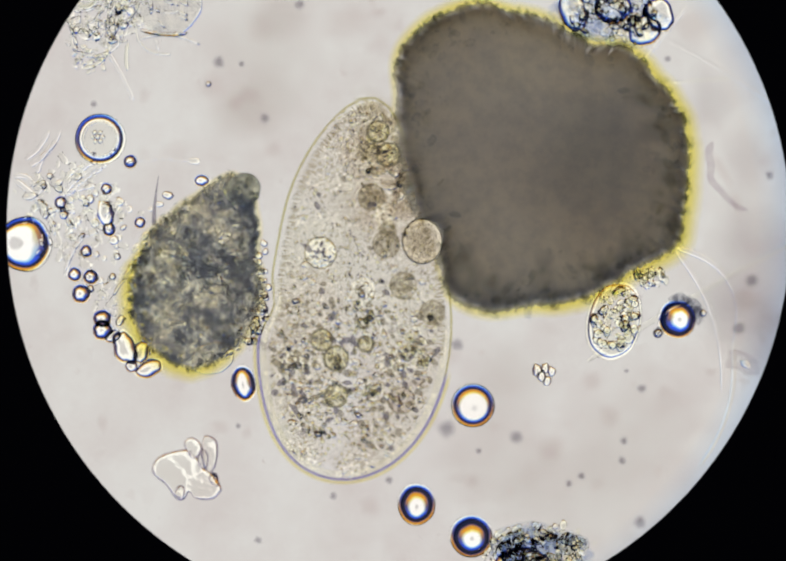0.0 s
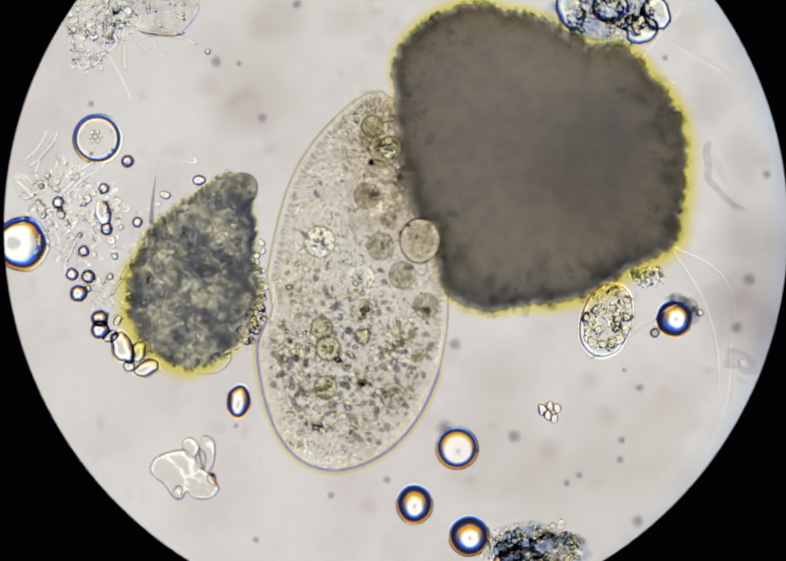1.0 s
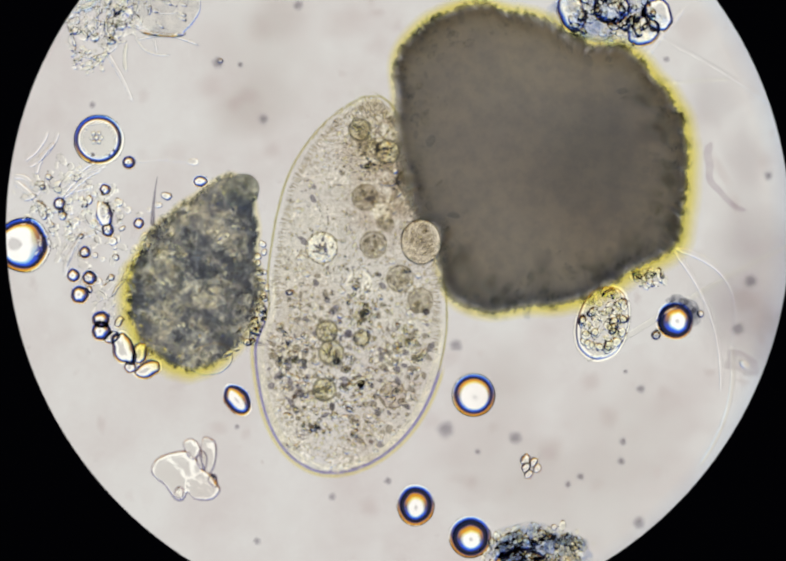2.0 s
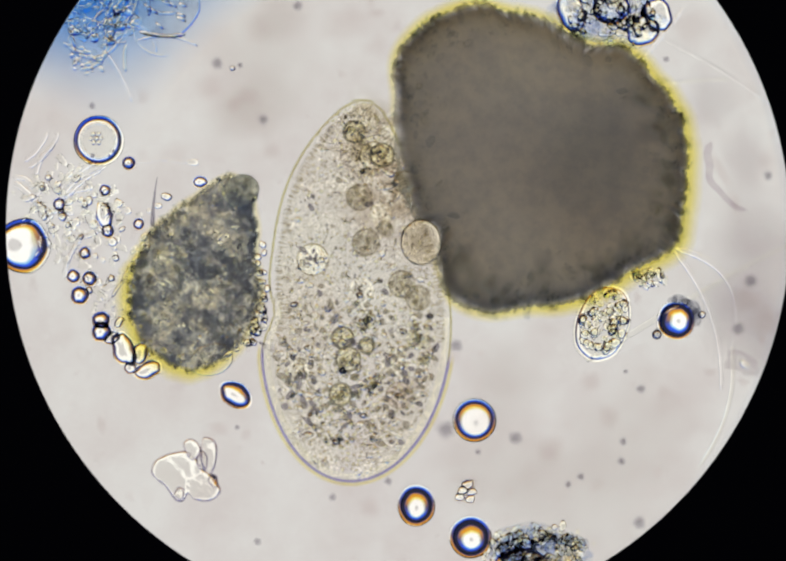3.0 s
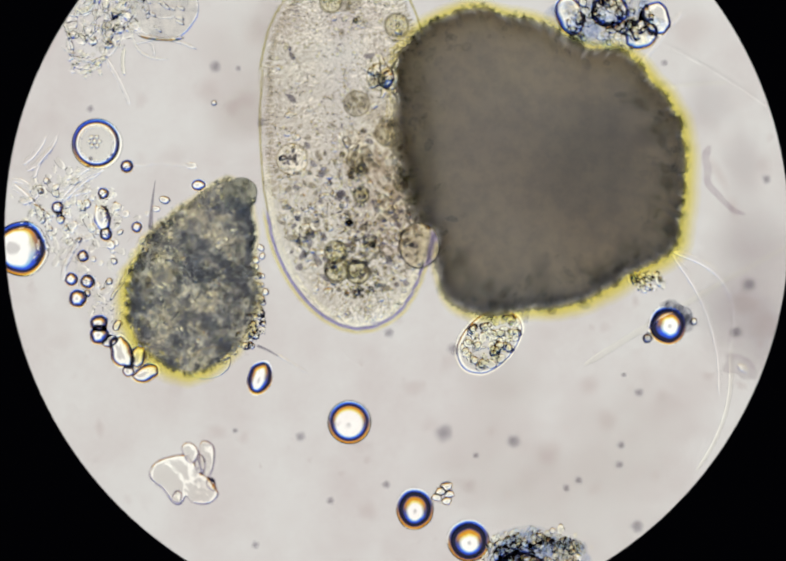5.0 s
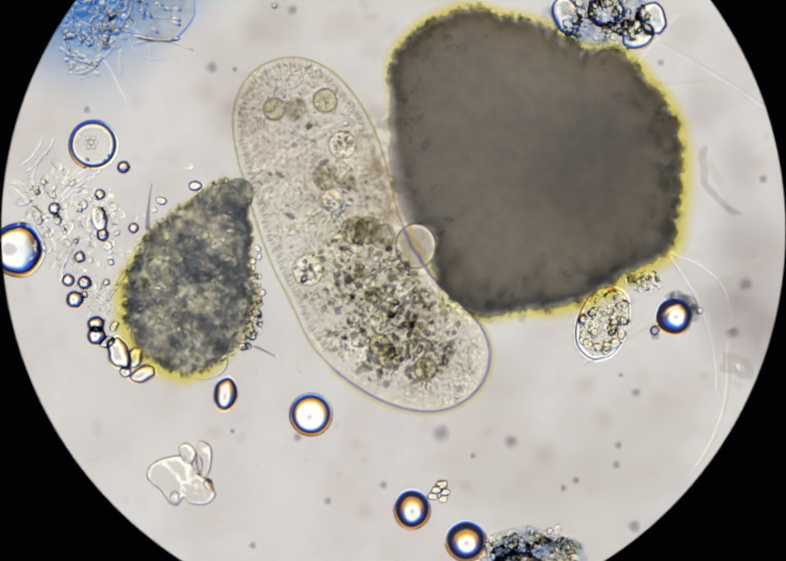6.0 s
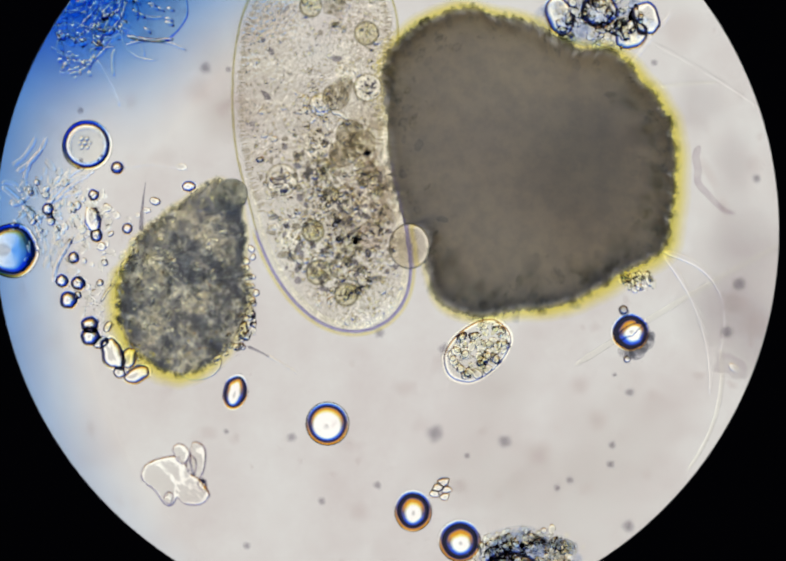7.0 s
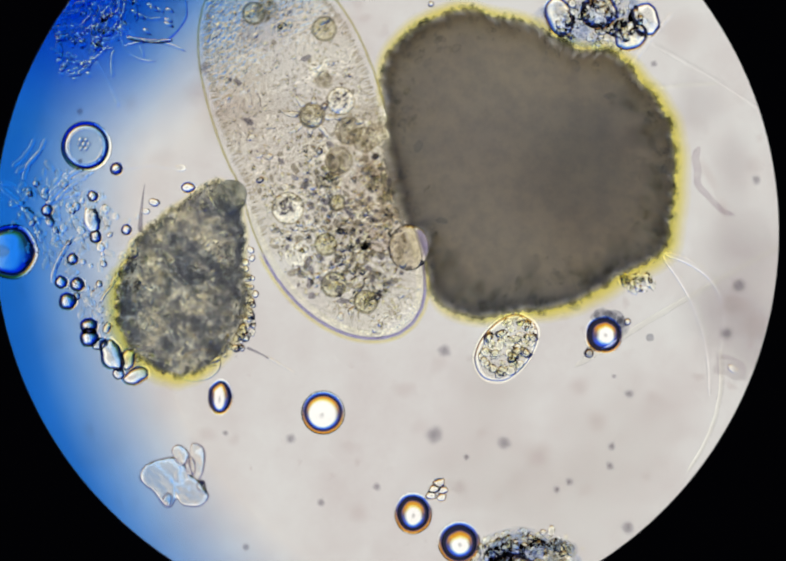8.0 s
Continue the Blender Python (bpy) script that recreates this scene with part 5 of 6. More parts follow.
organelle(((0, 0.749, 0.22), (0.5, 0.747, 0.20), (1, 0.727, 0.14), (1.5, 0.727, 0.17), (3, 0.747, 0.11), (3.5, 0.718, 0.06), (3.7, 0.698, 0.08), (4, 0.634, 0.17), (4.5, 0.564, 0.19), (5.8, 0.691, 0.10), (6, 0.689, 0.13), (6.2, 0.638, 0.13), (6.5, 0.612, 0.15), (6.8, 0.600, 0.24), (7, 0.624, 0.30), (7.2, 0.612, 0.11), (7.5, 0.614, 0.11), (8, 0.585, 0.14)), 0.025, "dark", 22)
organelle(((0, 0.622, 0.36), (1, 0.590, 0.27), (1.5, 0.595, 0.26), (3, 0.629, 0.15), (3.5, 0.590, 0.08), (3.7, 0.554, 0.11), (4, 0.475, 0.17), (4.5, 0.427, 0.08), (5.8, 0.520, 0.26), (6, 0.537, 0.31), (6.2, 0.489, 0.13), (6.5, 0.475, 0.24), (6.8, 0.458, 0.27), (7, 0.463, 0.38), (7.2, 0.472, 0.20), (7.5, 0.482, 0.18), (8, 0.458, 0.28)), 0.026, "dark", 23)
organelle(((3.5, 0.862, 0.35), (4, 0.715, 0.44), (4.5, 0.641, 0.42), (6, 0.747, 0.50), (6.2, 0.684, 0.53), (6.5, 0.624, 0.55), (6.8, 0.609, 0.57), (7, 0.658, 0.69), (7.2, 0.650, 0.48), (7.5, 0.658, 0.51), (8, 0.597, 0.52)), 0.027, "nucleus", 14)
organelle(((0, 0.920, 0.30), (1.5, 0.903, -0.10), (3, 0.915, -0.15), (3.5, 0.889, -0.30), (3.7, 0.881, -0.25), (4, 0.845, -0.18), (6, 0.889, -0.23), (6.2, 0.867, -0.17), (6.5, 0.865, -0.19), (7.2, 0.843, -0.20), (7.5, 0.857, -0.18), (8, 0.874, -0.09)), 0.021, "ring", 11)
organelle(((3.7, 0.867, 0.53), (4, 0.845, 0.61), (4.5, 0.788, 0.73), (6, 0.857, 0.57), (6.5, 0.816, 0.63), (7.2, 0.816, 0.57), (7.5, 0.812, 0.67), (8, 0.773, 0.66)), 0.023, "ring", 10)
organelle(((0, 0.80, 0.85), (3, 0.80, 0.86), (4.5, 0.72, 0.84), (5.8, 0.622, 0.12), (6, 0.629, 0.13), (6.2, 0.597, 0.08), (6.5, 0.595, 0.14), (7.2, 0.605, 0.11), (7.5, 0.612, 0.11), (8, 0.584, 0.14)), 0.022, "clear", 13)
for s, v, r, kind, seed in ((0.87, 0.1, 0.023, "dark", 24), (0.66, 0.42, 0.018, "dark", 9), (0.81, 0.2, 0.018, "grainy", 12), (0.5, 0.05, 0.026, "bubble", 16), (0.52, 0.5, 0.026, "dark", 17),
                             (0.42, 0.1, 0.026, "grainy", 18), (0.28, -0.62, 0.022, "bubble", 20), (0.36, 0.12, 0.015, "ring", 21), (0.33, 0.75, 0.018, "grainy", 25), (0.24, 0.6, 0.02, "grainy", 26), (0.7, 0.4, 0.021, "bubble", 27), (0.32, 0.42, 0.022, "bubble", 28)):
    organelle(((0, s, v),), r, kind, seed)

_, perimeter = outline(*POSTURES[0][1:], RIMS)
REACH = perimeter / RIMS


SKIN = ((-0.0065, 0.0), (-0.0045, 0.6), (-0.0022, 1.0), (0.001, 1.0), (0.0026, 0.45), (0.0045, 0.0))
OUTER = ((-0.014, 0.0), (-0.011, 0.5), (-0.0085, 0.9), (-0.006, 0.6), (-0.003, 0.0))
THIN_SKIN = tuple((x * 0.6, a) for x, a in SKIN)


def skin_strip(across):
    """A strip of skin, thick in its middle and thinning to both ends, so that strips melt into one another."""
    nu, m = 8, len(across)
    verts, faces, att = [], [], []
    for side in (1, -1):
        for j in range(nu + 1):
            u = -1 + 2 * j / nu
            for x, a in across:
                verts.append((x + 0.0022 * u * u, u * REACH, 0.05 + side * 0.004 * (0.2 + a) * (1.02 - u * u)))
                att.append(a * math.cos(math.pi * u / 2) ** 2)
    n = (nu + 1) * m
    for j in range(nu):
        for k in range(m - 1):
            a = j * m + k
            faces += [(a, a + m, a + m + 1, a + 1), (n + a, n + a + 1, n + a + m + 1, n + a + m)]
    rim = list(range(m)) + [(j + 1) * m - 1 for j in range(1, nu + 1)] + [nu * m + k for k in range(m - 2, -1, -1)] + [j * m for j in range(nu - 1, 0, -1)]
    faces += [(p, q, q + n, p + n) for p, q in zip(rim, rim[1:] + rim[:1])]
    return verts, faces, att


def ridge():
    """A low clear ridge added just inside the skin to bend in a bright band; it melts into its neighbours."""
    nu, across = 8, ((0.0015, 0.0), (0.0017, 1.0), (0.0085, 0.5), (0.0155, 0.0))
    m = len(across)
    verts, faces = [], []
    for side in (1, 0):
        for j in range(nu + 1):
            u = -1 + 2 * j / nu
            verts += [(x + 0.0022 * u * u, u * REACH, 0.078 + side * (0.0001 + 0.0095 * h * math.cos(math.pi * u / 2) ** 2)) for x, h in across]
    n = (nu + 1) * m
    for j in range(nu):
        for k in range(m - 1):
            a = j * m + k
            faces += [(a, a + m, a + m + 1, a + 1), (n + a, n + a + 1, n + a + m + 1, n + a + m)]
    rim = list(range(m)) + [(j + 1) * m - 1 for j in range(1, nu + 1)] + [nu * m + k for k in range(m - 2, -1, -1)] + [j * m for j in range(nu - 1, 0, -1)]
    faces += [(p, q, q + n, p + n) for p, q in zip(rim, rim[1:] + rim[:1])]
    return mesh_of(verts, faces)


def hairs(seed):
    """A comb of short hairs on the inner side of the skin."""
    rr = random.Random(seed)
    vs, fs = [], []
    for k in range(9):
        y = (k / 9 - 0.5) * REACH + rr.uniform(-0.002, 0.002)
        x0, ln = rr.uniform(0.008, 0.013), rr.uniform(0.008, 0.02)
        q = len(vs)
        for x, d in ((x0, 0.0004), (x0 + ln * 0.5, 0.0013), (x0 + ln, 0.0004)):
            vs += [(x, y - d, 0.09), (x, y, 0.09 + d), (x, y + d, 0.09), (x, y, 0.09 - d)]
        for j in (0, 4):
            fs += [(q + j + e, q + j + (e + 1) % 4, q + j + 4 + (e + 1) % 4, q + j + 4 + e) for e in range(4)]
    return mesh_of(vs, fs)


# The tail skin's violet and the yellow outside it are painted colour fringes.
skins = []
for skin, form in ((TAIL_SKIN, SKIN), (HEAD_SKIN, THIN_SKIN)):
    skins.append(mesh_of(*skin_strip(form)))
    skins[-1].materials.append(skin)
halo_mesh = mesh_of(*skin_strip(OUTER))
halo_mesh.materials.append(HALO)
ridge_mesh = ridge()
ridge_mesh.materials.append(gel("rim_jelly", 1.34, (1.0, 1.0, 0.985)))
combs = [hairs(k) for k in range(3)]
for me in combs:
    me.materials.append(CILIA)
rims = []
for n in range(RIMS):
    along = (1 - math.cos(2 * math.pi * n / RIMS)) / 2
    rims.append(part("pellicle", skins[0 if along < 0.33 else 1], None, ciliate, "violet-edged clear skin" if along < 0.33 else "pale clear skin"))
    if along < 0.33:
        part("outer_fringe", halo_mesh, None, rims[-1], "faint yellow fringe painted outside the skin")
    if along < 0.45:
        part("clear_ridge", ridge_mesh, None, rims[-1], "clear ridge added for the bright band inside the skin", smooth=False)
    if along > 0.35:
        tagged(part("cilia_comb", combs[n % 3], None, rims[-1]), kind="stuff")


# ---- all that moves ----
def motions():
    walk(field_stop, [(0, pose(0.0107, 0.1009, 0.3)), (0.5, pose(0.0110, 0.1002, 0.3)), (1, pose(0.0106, 0.1009, 0.3)), (1.5, pose(0.0121, 0.1016, 0.3)), (3, pose(0.0121, 0.1028, 0.3)), (3.5, pose(0.0134, 0.1041, 0.3)), (4, pose(0.0133, 0.1049, 0.3)), (4.5, pose(0.0135, 0.1075, 0.3)), (6, pose(0.0132, 0.1063, 0.3)), (6.5, pose(0.0137, 0.1073, 0.3)), (7, pose(0.0138, 0.1055, 0.3)), (7.5, pose(0.0141, 0.1062, 0.3)), (8, pose(0.0141, 0.1060, 0.3))])
    walk(wide_haze, [(0, pose(-0.054, 0.107, -0.3, 0, 0, 0)), (0.3, pose(-0.063, 0.107, -0.3, 0, 0, 0)), (0.6, pose(-0.080, 0.082, -0.3, 0, 0, 15)), (0.9, pose(-0.043, 0.102, -0.3, 0, 0, 5)),
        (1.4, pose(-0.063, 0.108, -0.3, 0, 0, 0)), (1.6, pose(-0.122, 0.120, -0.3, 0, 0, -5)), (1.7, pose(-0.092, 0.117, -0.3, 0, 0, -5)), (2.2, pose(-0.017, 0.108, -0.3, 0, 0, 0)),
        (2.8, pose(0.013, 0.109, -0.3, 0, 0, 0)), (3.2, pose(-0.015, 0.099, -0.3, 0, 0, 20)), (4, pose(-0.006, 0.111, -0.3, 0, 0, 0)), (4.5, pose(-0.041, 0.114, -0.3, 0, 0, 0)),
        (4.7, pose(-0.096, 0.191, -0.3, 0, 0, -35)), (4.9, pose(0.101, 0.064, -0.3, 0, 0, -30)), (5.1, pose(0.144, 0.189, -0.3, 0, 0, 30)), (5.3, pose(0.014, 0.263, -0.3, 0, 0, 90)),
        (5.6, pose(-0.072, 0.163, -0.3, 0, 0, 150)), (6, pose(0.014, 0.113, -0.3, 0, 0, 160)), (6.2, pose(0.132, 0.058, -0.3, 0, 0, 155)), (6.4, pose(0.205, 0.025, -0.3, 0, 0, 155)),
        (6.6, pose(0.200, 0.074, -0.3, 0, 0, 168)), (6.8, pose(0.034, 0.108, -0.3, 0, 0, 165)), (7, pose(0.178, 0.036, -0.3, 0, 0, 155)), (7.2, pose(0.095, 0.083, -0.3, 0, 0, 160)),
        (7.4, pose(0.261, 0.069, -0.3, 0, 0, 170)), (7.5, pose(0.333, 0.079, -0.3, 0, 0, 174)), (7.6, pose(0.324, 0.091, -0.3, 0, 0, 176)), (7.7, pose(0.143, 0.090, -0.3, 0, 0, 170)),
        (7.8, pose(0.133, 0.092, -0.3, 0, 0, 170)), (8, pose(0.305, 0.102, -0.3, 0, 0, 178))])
    walk(small_haze, [(0, pose(-0.039, 0.170, -0.36, 0, 0, 129)), (1.7, pose(-0.019, 0.148, -0.36, 0, 0, 129)), (2.2, pose(0.095, 0.008, -0.36, 0, 0, 129)), (2.8, pose(0.214, -0.139, -0.36, 0, 0, 129)),
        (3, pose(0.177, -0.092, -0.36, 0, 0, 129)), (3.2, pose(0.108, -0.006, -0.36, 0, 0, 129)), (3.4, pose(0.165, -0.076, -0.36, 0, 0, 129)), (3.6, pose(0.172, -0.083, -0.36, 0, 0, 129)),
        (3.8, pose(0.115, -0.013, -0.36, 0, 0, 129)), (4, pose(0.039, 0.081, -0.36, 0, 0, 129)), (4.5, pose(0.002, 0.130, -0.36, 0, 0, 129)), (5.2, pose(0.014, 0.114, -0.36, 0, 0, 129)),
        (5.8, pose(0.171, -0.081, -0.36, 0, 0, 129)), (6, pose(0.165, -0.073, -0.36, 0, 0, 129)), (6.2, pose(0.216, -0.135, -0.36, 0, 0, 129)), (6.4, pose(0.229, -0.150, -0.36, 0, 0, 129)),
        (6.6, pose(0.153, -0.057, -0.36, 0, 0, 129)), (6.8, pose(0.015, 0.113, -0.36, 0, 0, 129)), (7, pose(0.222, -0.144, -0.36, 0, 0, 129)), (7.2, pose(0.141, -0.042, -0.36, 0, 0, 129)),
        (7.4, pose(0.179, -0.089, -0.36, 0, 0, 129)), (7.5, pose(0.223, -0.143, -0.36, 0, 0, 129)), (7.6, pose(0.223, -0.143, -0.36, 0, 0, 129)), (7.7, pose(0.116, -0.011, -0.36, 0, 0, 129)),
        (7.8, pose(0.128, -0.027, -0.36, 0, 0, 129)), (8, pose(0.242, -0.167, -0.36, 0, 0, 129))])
    walk(oil_drop, [(0, pose(0.159, -0.249, 0, 0, 0, 0)), (0.3, pose(0.187, -0.251, 0, 0, 0, 0)), (0.6, pose(0.186, -0.292, 0, 0, 0, 0)),
        (0.9, pose(0.153, -0.333, 0, 0, 0, 0)), (1, pose(0.132, -0.335, 0, 0, 0, 0)), (1.2, pose(0.091, -0.332, 0, 0, 0, 0)),
        (1.4, pose(0.079, -0.300, 0, 0, 0, 0)), (1.5, pose(0.106, -0.260, 0, 0, 0, 0)), (1.6, pose(0.134, -0.226, 0, 0, 0, 0)),
        (1.7, pose(0.157, -0.208, 0, 0, 0, 0)), (2.2, pose(0.163, -0.248, 0, 0, 0, 0)), (2.8, pose(0.160, -0.277, 0, 0, 0, 0)),
        (3.2, pose(0.168, -0.276, 0, 0, 0, 0)), (3.4, pose(0.148, -0.281, 0, 0, 0, 0)), (3.5, pose(0.126, -0.288, 0, 0, 0, 0)),
        (3.6, pose(0.104, -0.297, 0, 0, 0, 0)), (3.8, pose(0.021, -0.301, 0, 0, 0, 0)), (4, pose(-0.026, -0.290, 0, 0, 0, 0)),
        (4.2, pose(-0.043, -0.281, 0, 0, 0, 0)), (4.5, pose(-0.048, -0.277, 0, 0, 0, 0)), (4.7, pose(-0.052, -0.278, 0, 0, 0, 0)),
        (5.8, pose(-0.170, -0.253, 0, 0, 0, 0)), (6, pose(-0.152, -0.257, 0, 0, 0, 0)), (6.2, pose(-0.121, -0.260, 0, 0, 0, 0)),
        (6.5, pose(-0.101, -0.268, 0, 0, 0, 0)), (6.8, pose(-0.106, -0.270, 0, 0, 0, 0)), (7, pose(-0.107, -0.275, 0, 0, 0, 0)),
        (7.2, pose(-0.109, -0.280, 0, 0, 0, 0)), (7.5, pose(-0.130, -0.262, 0, 0, 0, 0)), (7.6, pose(-0.124, -0.254, 0, 0, 0, 0)),
        (7.8, pose(-0.115, -0.249, 0, 0, 0, 0)), (8, pose(-0.114, -0.250, 0, 0, 0, 0))])
    rx, ry = P(831, 1007, 0.03)
    walk(rim_drop, [(t, pose(rx + dx, ry + dy, 0)) for t, dx, dy in ((0, 0, 0), (3, 0.001, 0), (4.5, 0.002, 0), (6, 0.002, 0), (6.5, 0.004, 0), (7, 0.016, -0.003), (7.5, 0.0165, -0.005), (8, 0.0175, -0.005))])
    walk(egg_drop, [(0, pose(-0.298, -0.205, 0, 0, 0, 15)), (0.3, pose(-0.322, -0.206, 0, 0, 0, -45)), (0.6, pose(-0.316, -0.215, 0, 0, 0, -88)),
        (0.9, pose(-0.305, -0.233, 0, 0, 0, -160)), (1, pose(-0.302, -0.242, 0, 0, 0, -182)), (1.2, pose(-0.301, -0.264, 0, 0, 0, -200)),
        (1.5, pose(-0.295, -0.265, 0, 0, 0, -185)), (1.7, pose(-0.307, -0.249, 0, 0, 0, -165)), (2.8, pose(-0.307, -0.227, 0, 0, 0, -100)),
        (3, pose(-0.311, -0.225, 0, 0, 0, -118)), (3.2, pose(-0.300, -0.224, 0, 0, 0, -145)), (3.5, pose(-0.296, -0.218, 0, 0, 0, -178)),
        (3.8, pose(-0.277, -0.214, 0, 0, 0, -182)), (4, pose(-0.265, -0.203, 0, 0, 0, -190)), (4.5, pose(-0.246, -0.183, 0, 0, 0, -192)),
        (4.7, pose(-0.244, -0.178, 0, 0, 0, -195)), (5.8, pose(-0.326, -0.219, 0, 0, 0, -188)), (6, pose(-0.321, -0.216, 0, 0, 0, -184)),
        (6.2, pose(-0.312, -0.216, 0, 0, 0, -186)), (6.5, pose(-0.295, -0.213, 0, 0, 0, -184)), (7, pose(-0.290, -0.212, 0, 0, 0, -190)),
        (7.2, pose(-0.316, -0.215, 0, 0, 0, -184)), (7.5, pose(-0.333, -0.225, 0, 0, 0, -180)), (7.6, pose(-0.329, -0.221, 0, 0, 0, -180)),
        (8, pose(-0.318, -0.219, 0, 0, 0, -178))])
    walk(moving_cell, [(0, pose(0.441, -0.080, 0, 0, 0, 80)), (0.5, pose(0.439, -0.081, 0, 0, 0, 80)), (1, pose(0.430, -0.081, 0, 0, 0, 76)),
        (1.5, pose(0.414, -0.084, 0, 0, 0, 74)), (1.7, pose(0.417, -0.084, 0, 0, 0, 76)), (2.8, pose(0.422, -0.079, 0, 0, 0, 78)),
        (3, pose(0.420, -0.084, 0, 0, 0, 74)), (3.5, pose(0.402, -0.087, 0, 0, 0, 66)), (3.6, pose(0.386, -0.093, 0, 0, 0, 62)),
        (3.8, pose(0.327, -0.106, 0, 0, 0, 55)), (4, pose(0.240, -0.116, 0, 0, 0, 46)), (4.2, pose(0.166, -0.122, 0, 0, 0, 40)),
        (4.5, pose(0.124, -0.119, 0, 0, 0, 38)), (4.7, pose(0.129, -0.125, 0, 0, 0, 38)), (5.2, pose(0.274, -0.097, 0, 0, 0, 58)),
        (5.8, pose(0.438, -0.072, 0, 0, 0, 74)), (6, pose(0.430, -0.077, 0, 0, 0, 73)), (6.2, pose(0.360, -0.095, 0, 0, 0, 62)),
        (6.5, pose(0.265, -0.121, 0, 0, 0, 52)), (6.6, pose(0.229, -0.123, 0, 0, 0, 48)), (6.8, pose(0.181, -0.127, 0, 0, 0, 42)),
        (7, pose(0.192, -0.131, 0, 0, 0, 42)), (7.2, pose(0.289, -0.130, 0, 0, 0, 56)), (7.4, pose(0.358, -0.114, 0, 0, 0, 66)),
        (7.5, pose(0.372, -0.112, 0, 0, 0, 68)), (7.6, pose(0.363, -0.108, 0, 0, 0, 66)), (7.8, pose(0.317, -0.117, 0, 0, 0, 60)),
        (8, pose(0.251, -0.123, 0, 0, 0, 52))])
    walk(rough_drop, [(0, pose(0.566, -0.077, 0, 0, 0, 0)), (1, pose(0.564, -0.078, 0, 0, 0, 0)), (1.5, pose(0.562, -0.079, 0, 0, 0, 2)),
        (2.8, pose(0.566, -0.079, 0, 0, 0, 0)), (3.5, pose(0.561, -0.081, 0, 0, 0, -2)), (4, pose(0.550, -0.086, 0, 0, 0, -5)),
        (4.5, pose(0.547, -0.087, 0, 0, 0, -5)), (4.7, pose(0.547, -0.087, 0, 0, 0, -5)), (5.8, pose(0.575, -0.059, 0, 0, 0, 0)),
        (6, pose(0.571, -0.064, 0, 0, 0, 0)), (6.2, pose(0.551, -0.087, 0, 0, 0, -15)), (6.5, pose(0.512, -0.107, 0, 0, 0, -15)),
        (6.8, pose(0.495, -0.105, 0, 0, 0, -60)), (7, pose(0.497, -0.096, 0, 0, 0, -110)), (7.2, pose(0.566, -0.032, 0, 0, 0, -150)),
        (7.4, pose(0.572, -0.021, 0, 0, 0, -145)), (7.5, pose(0.569, -0.019, 0, 0, 0, -135)), (7.6, pose(0.567, -0.022, 0, 0, 0, -110)),
        (7.7, pose(0.553, -0.045, 0, 0, 0, -75)), (7.8, pose(0.521, -0.077, 0, 0, 0, -40)), (8, pose(0.445, -0.097, 0, 0, 0, 15))])
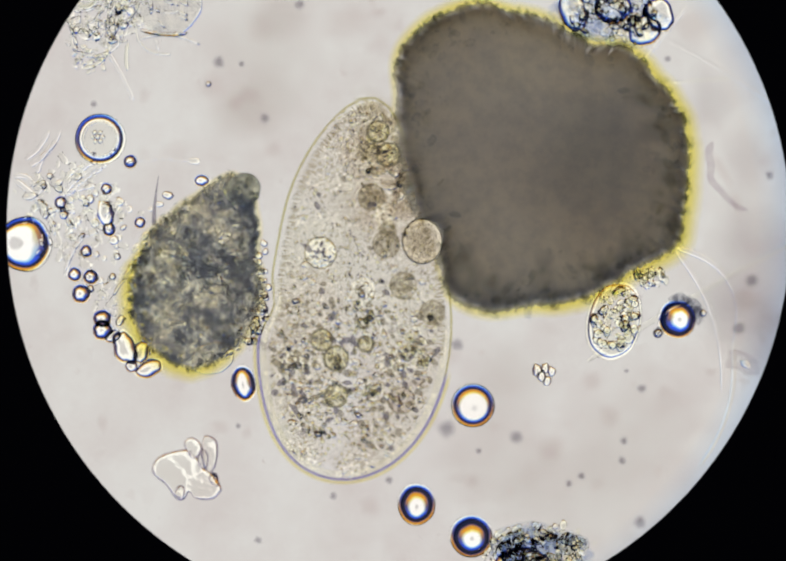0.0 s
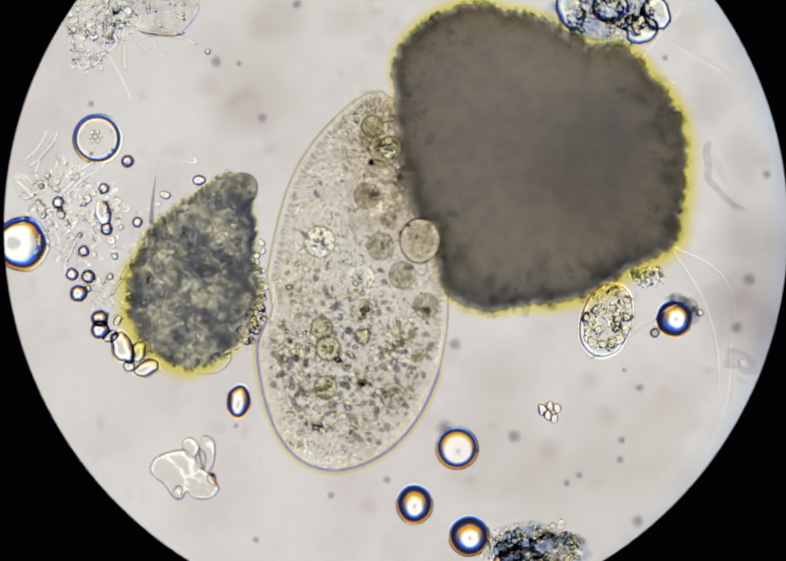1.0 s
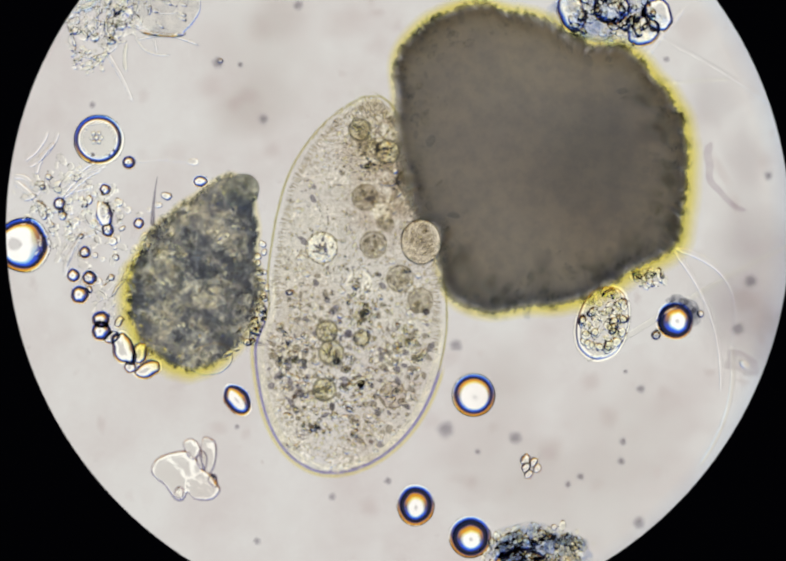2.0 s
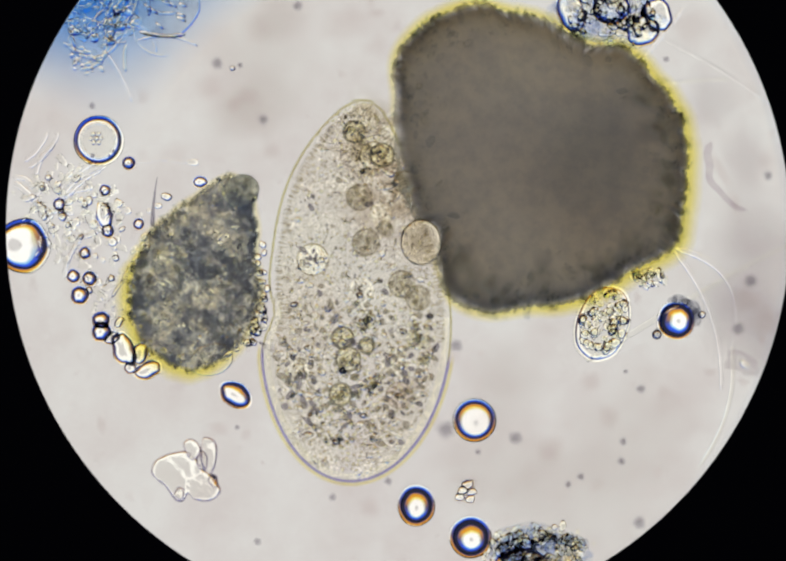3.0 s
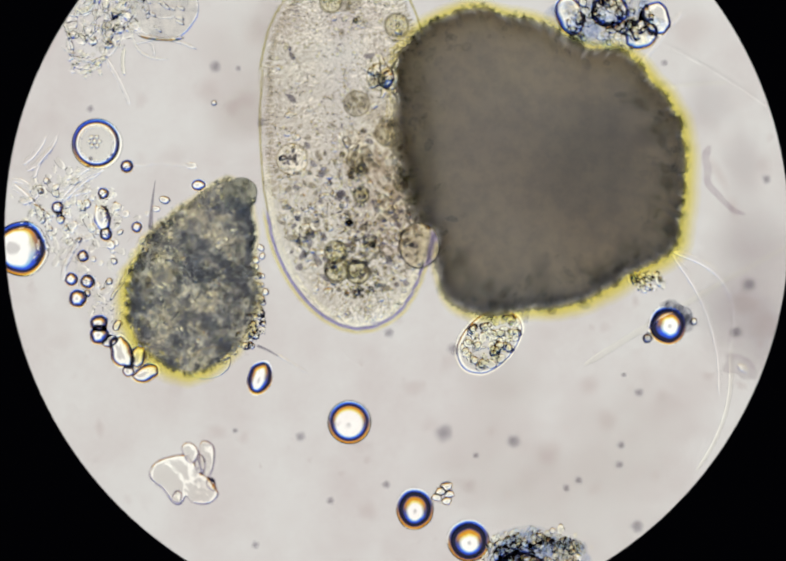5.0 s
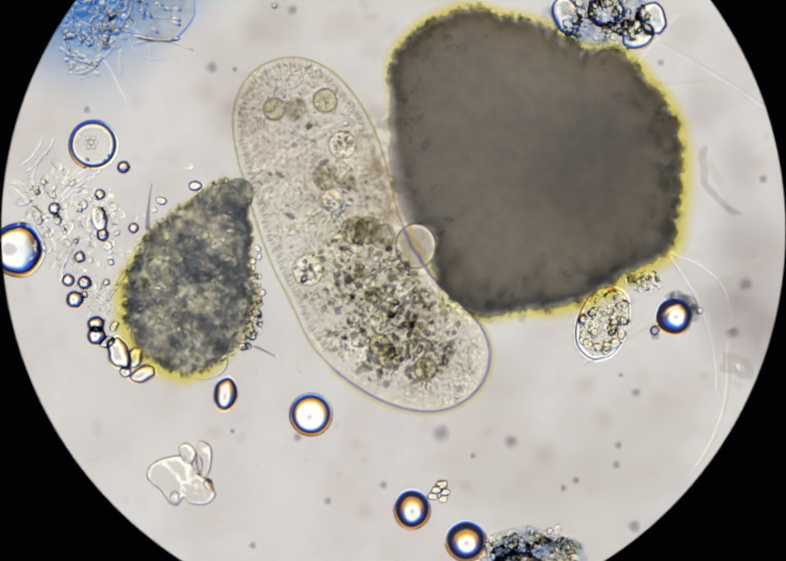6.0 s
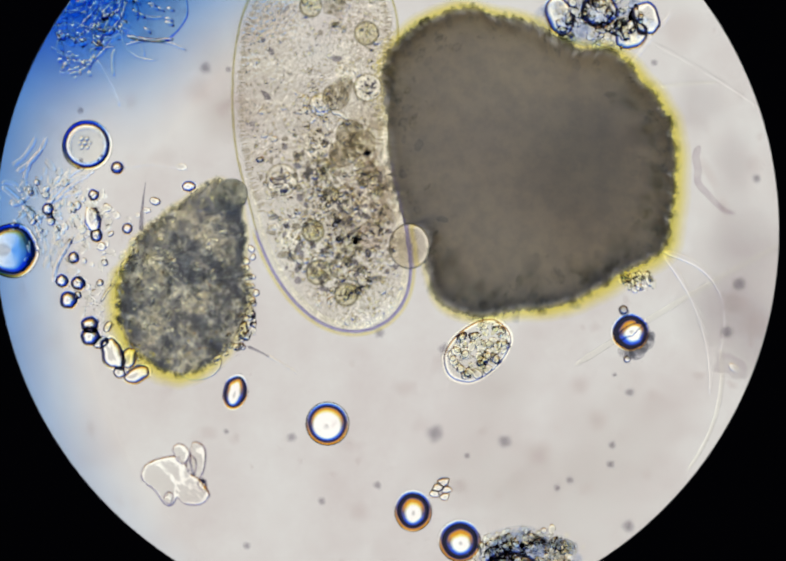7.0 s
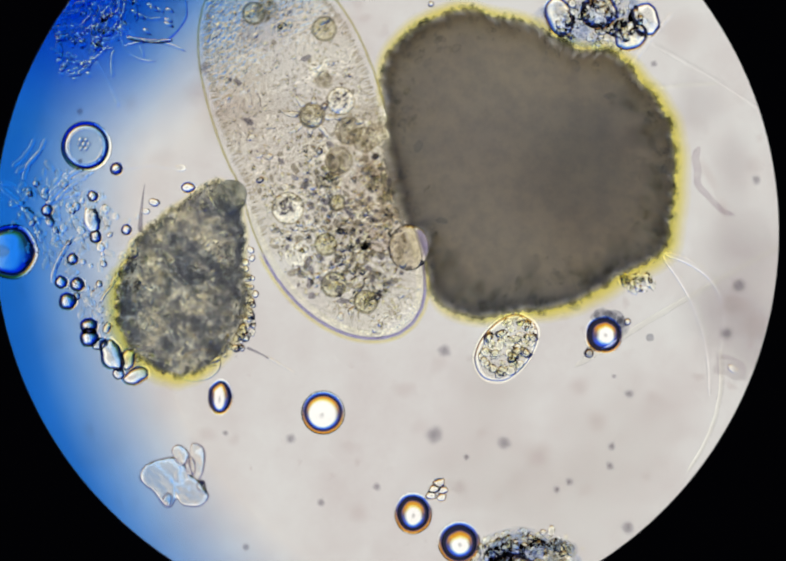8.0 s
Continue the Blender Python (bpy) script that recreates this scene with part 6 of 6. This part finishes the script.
    walk(bead_cluster, [(0, pose(0.299, -0.185, 0, 0, 0, 0)), (0.3, pose(0.311, -0.220, 0, 0, 0, 20)), (0.5, pose(0.319, -0.239, 0, 0, 0, 30)),
        (1, pose(0.315, -0.263, 0, 0, 0, 10)), (1.5, pose(0.298, -0.314, 0, 0, 0, -10)), (1.7, pose(0.291, -0.338, 0, 0, 0, -20)),
        (2.8, pose(0.177, -0.412, 0, 0, 0, -60)), (3, pose(0.147, -0.418, 0, 0, 0, -75)), (3.2, pose(0.127, -0.422, 0, 0, 0, -82)),
        (3.5, pose(0.109, -0.426, 0, 0, 0, -85)), (4, pose(0.099, -0.416, 0, 0, 0, -85)), (4.5, pose(0.108, -0.414, 0, 0, 0, -85)),
        (6, pose(0.104, -0.410, 0, 0, 0, -80)), (6.5, pose(0.114, -0.405, 0, 0, 0, -80)), (7, pose(0.119, -0.405, 0, 0, 0, -80)),
        (7.5, pose(0.109, -0.403, 0, 0, 0, -70)), (8, pose(0.113, -0.404, 0, 0, 0, -75))])
    walk(loose_bead, [(0, pose(-0.368, 0.392, 0, 0, 0, 0)), (1, pose(-0.364, 0.456, 0, 0, 0, 0)), (1.5, pose(-0.351, 0.450, 0, 0, 0, 0)),
        (2.8, pose(-0.325, 0.427, 0, 0, 0, 0)), (3.5, pose(-0.303, 0.416, 0, 0, 0, 0)), (4.5, pose(-0.372, 0.296, 0, 0, 0, 0)),
        (6, pose(-0.222, 0.558, 0, 0, 0, 0)), (8, pose(0.104, 0.563, 0, 0, 0, 0))])
    walk(dark_bead, [(0, pose(0.715, -0.375, 0, 0, 0, 0)), (4.7, pose(0.711, -0.362, 0, 0, 0, 0)), (5.8, pose(0.534, -0.104, 0, 0, 0, 0)),
        (6.5, pose(0.540, -0.102, 0, 0, 0, 0)), (8, pose(0.538, -0.103, 0, 0, 0, 0))])
    bodies = [(t, body_at(spine, widths, dent), outline(spine, widths, dent, RIMS)[0]) for t, spine, widths, dent in POSTURES]
    for (i, flank), ob in slices.items():
        rows = []
        s = (i + 0.5) / SLICES
        for t, (point, way, half), _ in bodies:
            p, w = point(s), way(s)
            shift = flank * (half(s, flank) - rest_half(s))
            rows.append((t, pose(p.x + w.y * shift, p.y - w.x * shift, -0.015, 0, 0, math.degrees(math.atan2(w.y, w.x)) - 90)))
        walk(ob, rows)
    for ob, track in riders:
        rows = []
        for t, (point, way, half), _ in bodies:
            s, v = (float(np.interp(t, [k[0] for k in track], [k[c] for k in track])) for c in (1, 2))
            p, w = point(s), way(s)
            rows.append((t, pose(p.x + w.y * half(s) * v, p.y - w.x * half(s) * v, 0.073, 0, 0, math.degrees(math.atan2(w.y, w.x)) - 90)))
        walk(ob, rows)
    for n, ob in enumerate(rims):
        walk(ob, [(t, pose(ring[n][0].x, ring[n][0].y, -0.015 + 0.0005 * (n % 2), 0, 0, math.degrees(math.atan2(ring[n][1].y, ring[n][1].x)) - 90)) for t, _, ring in bodies])


motions()
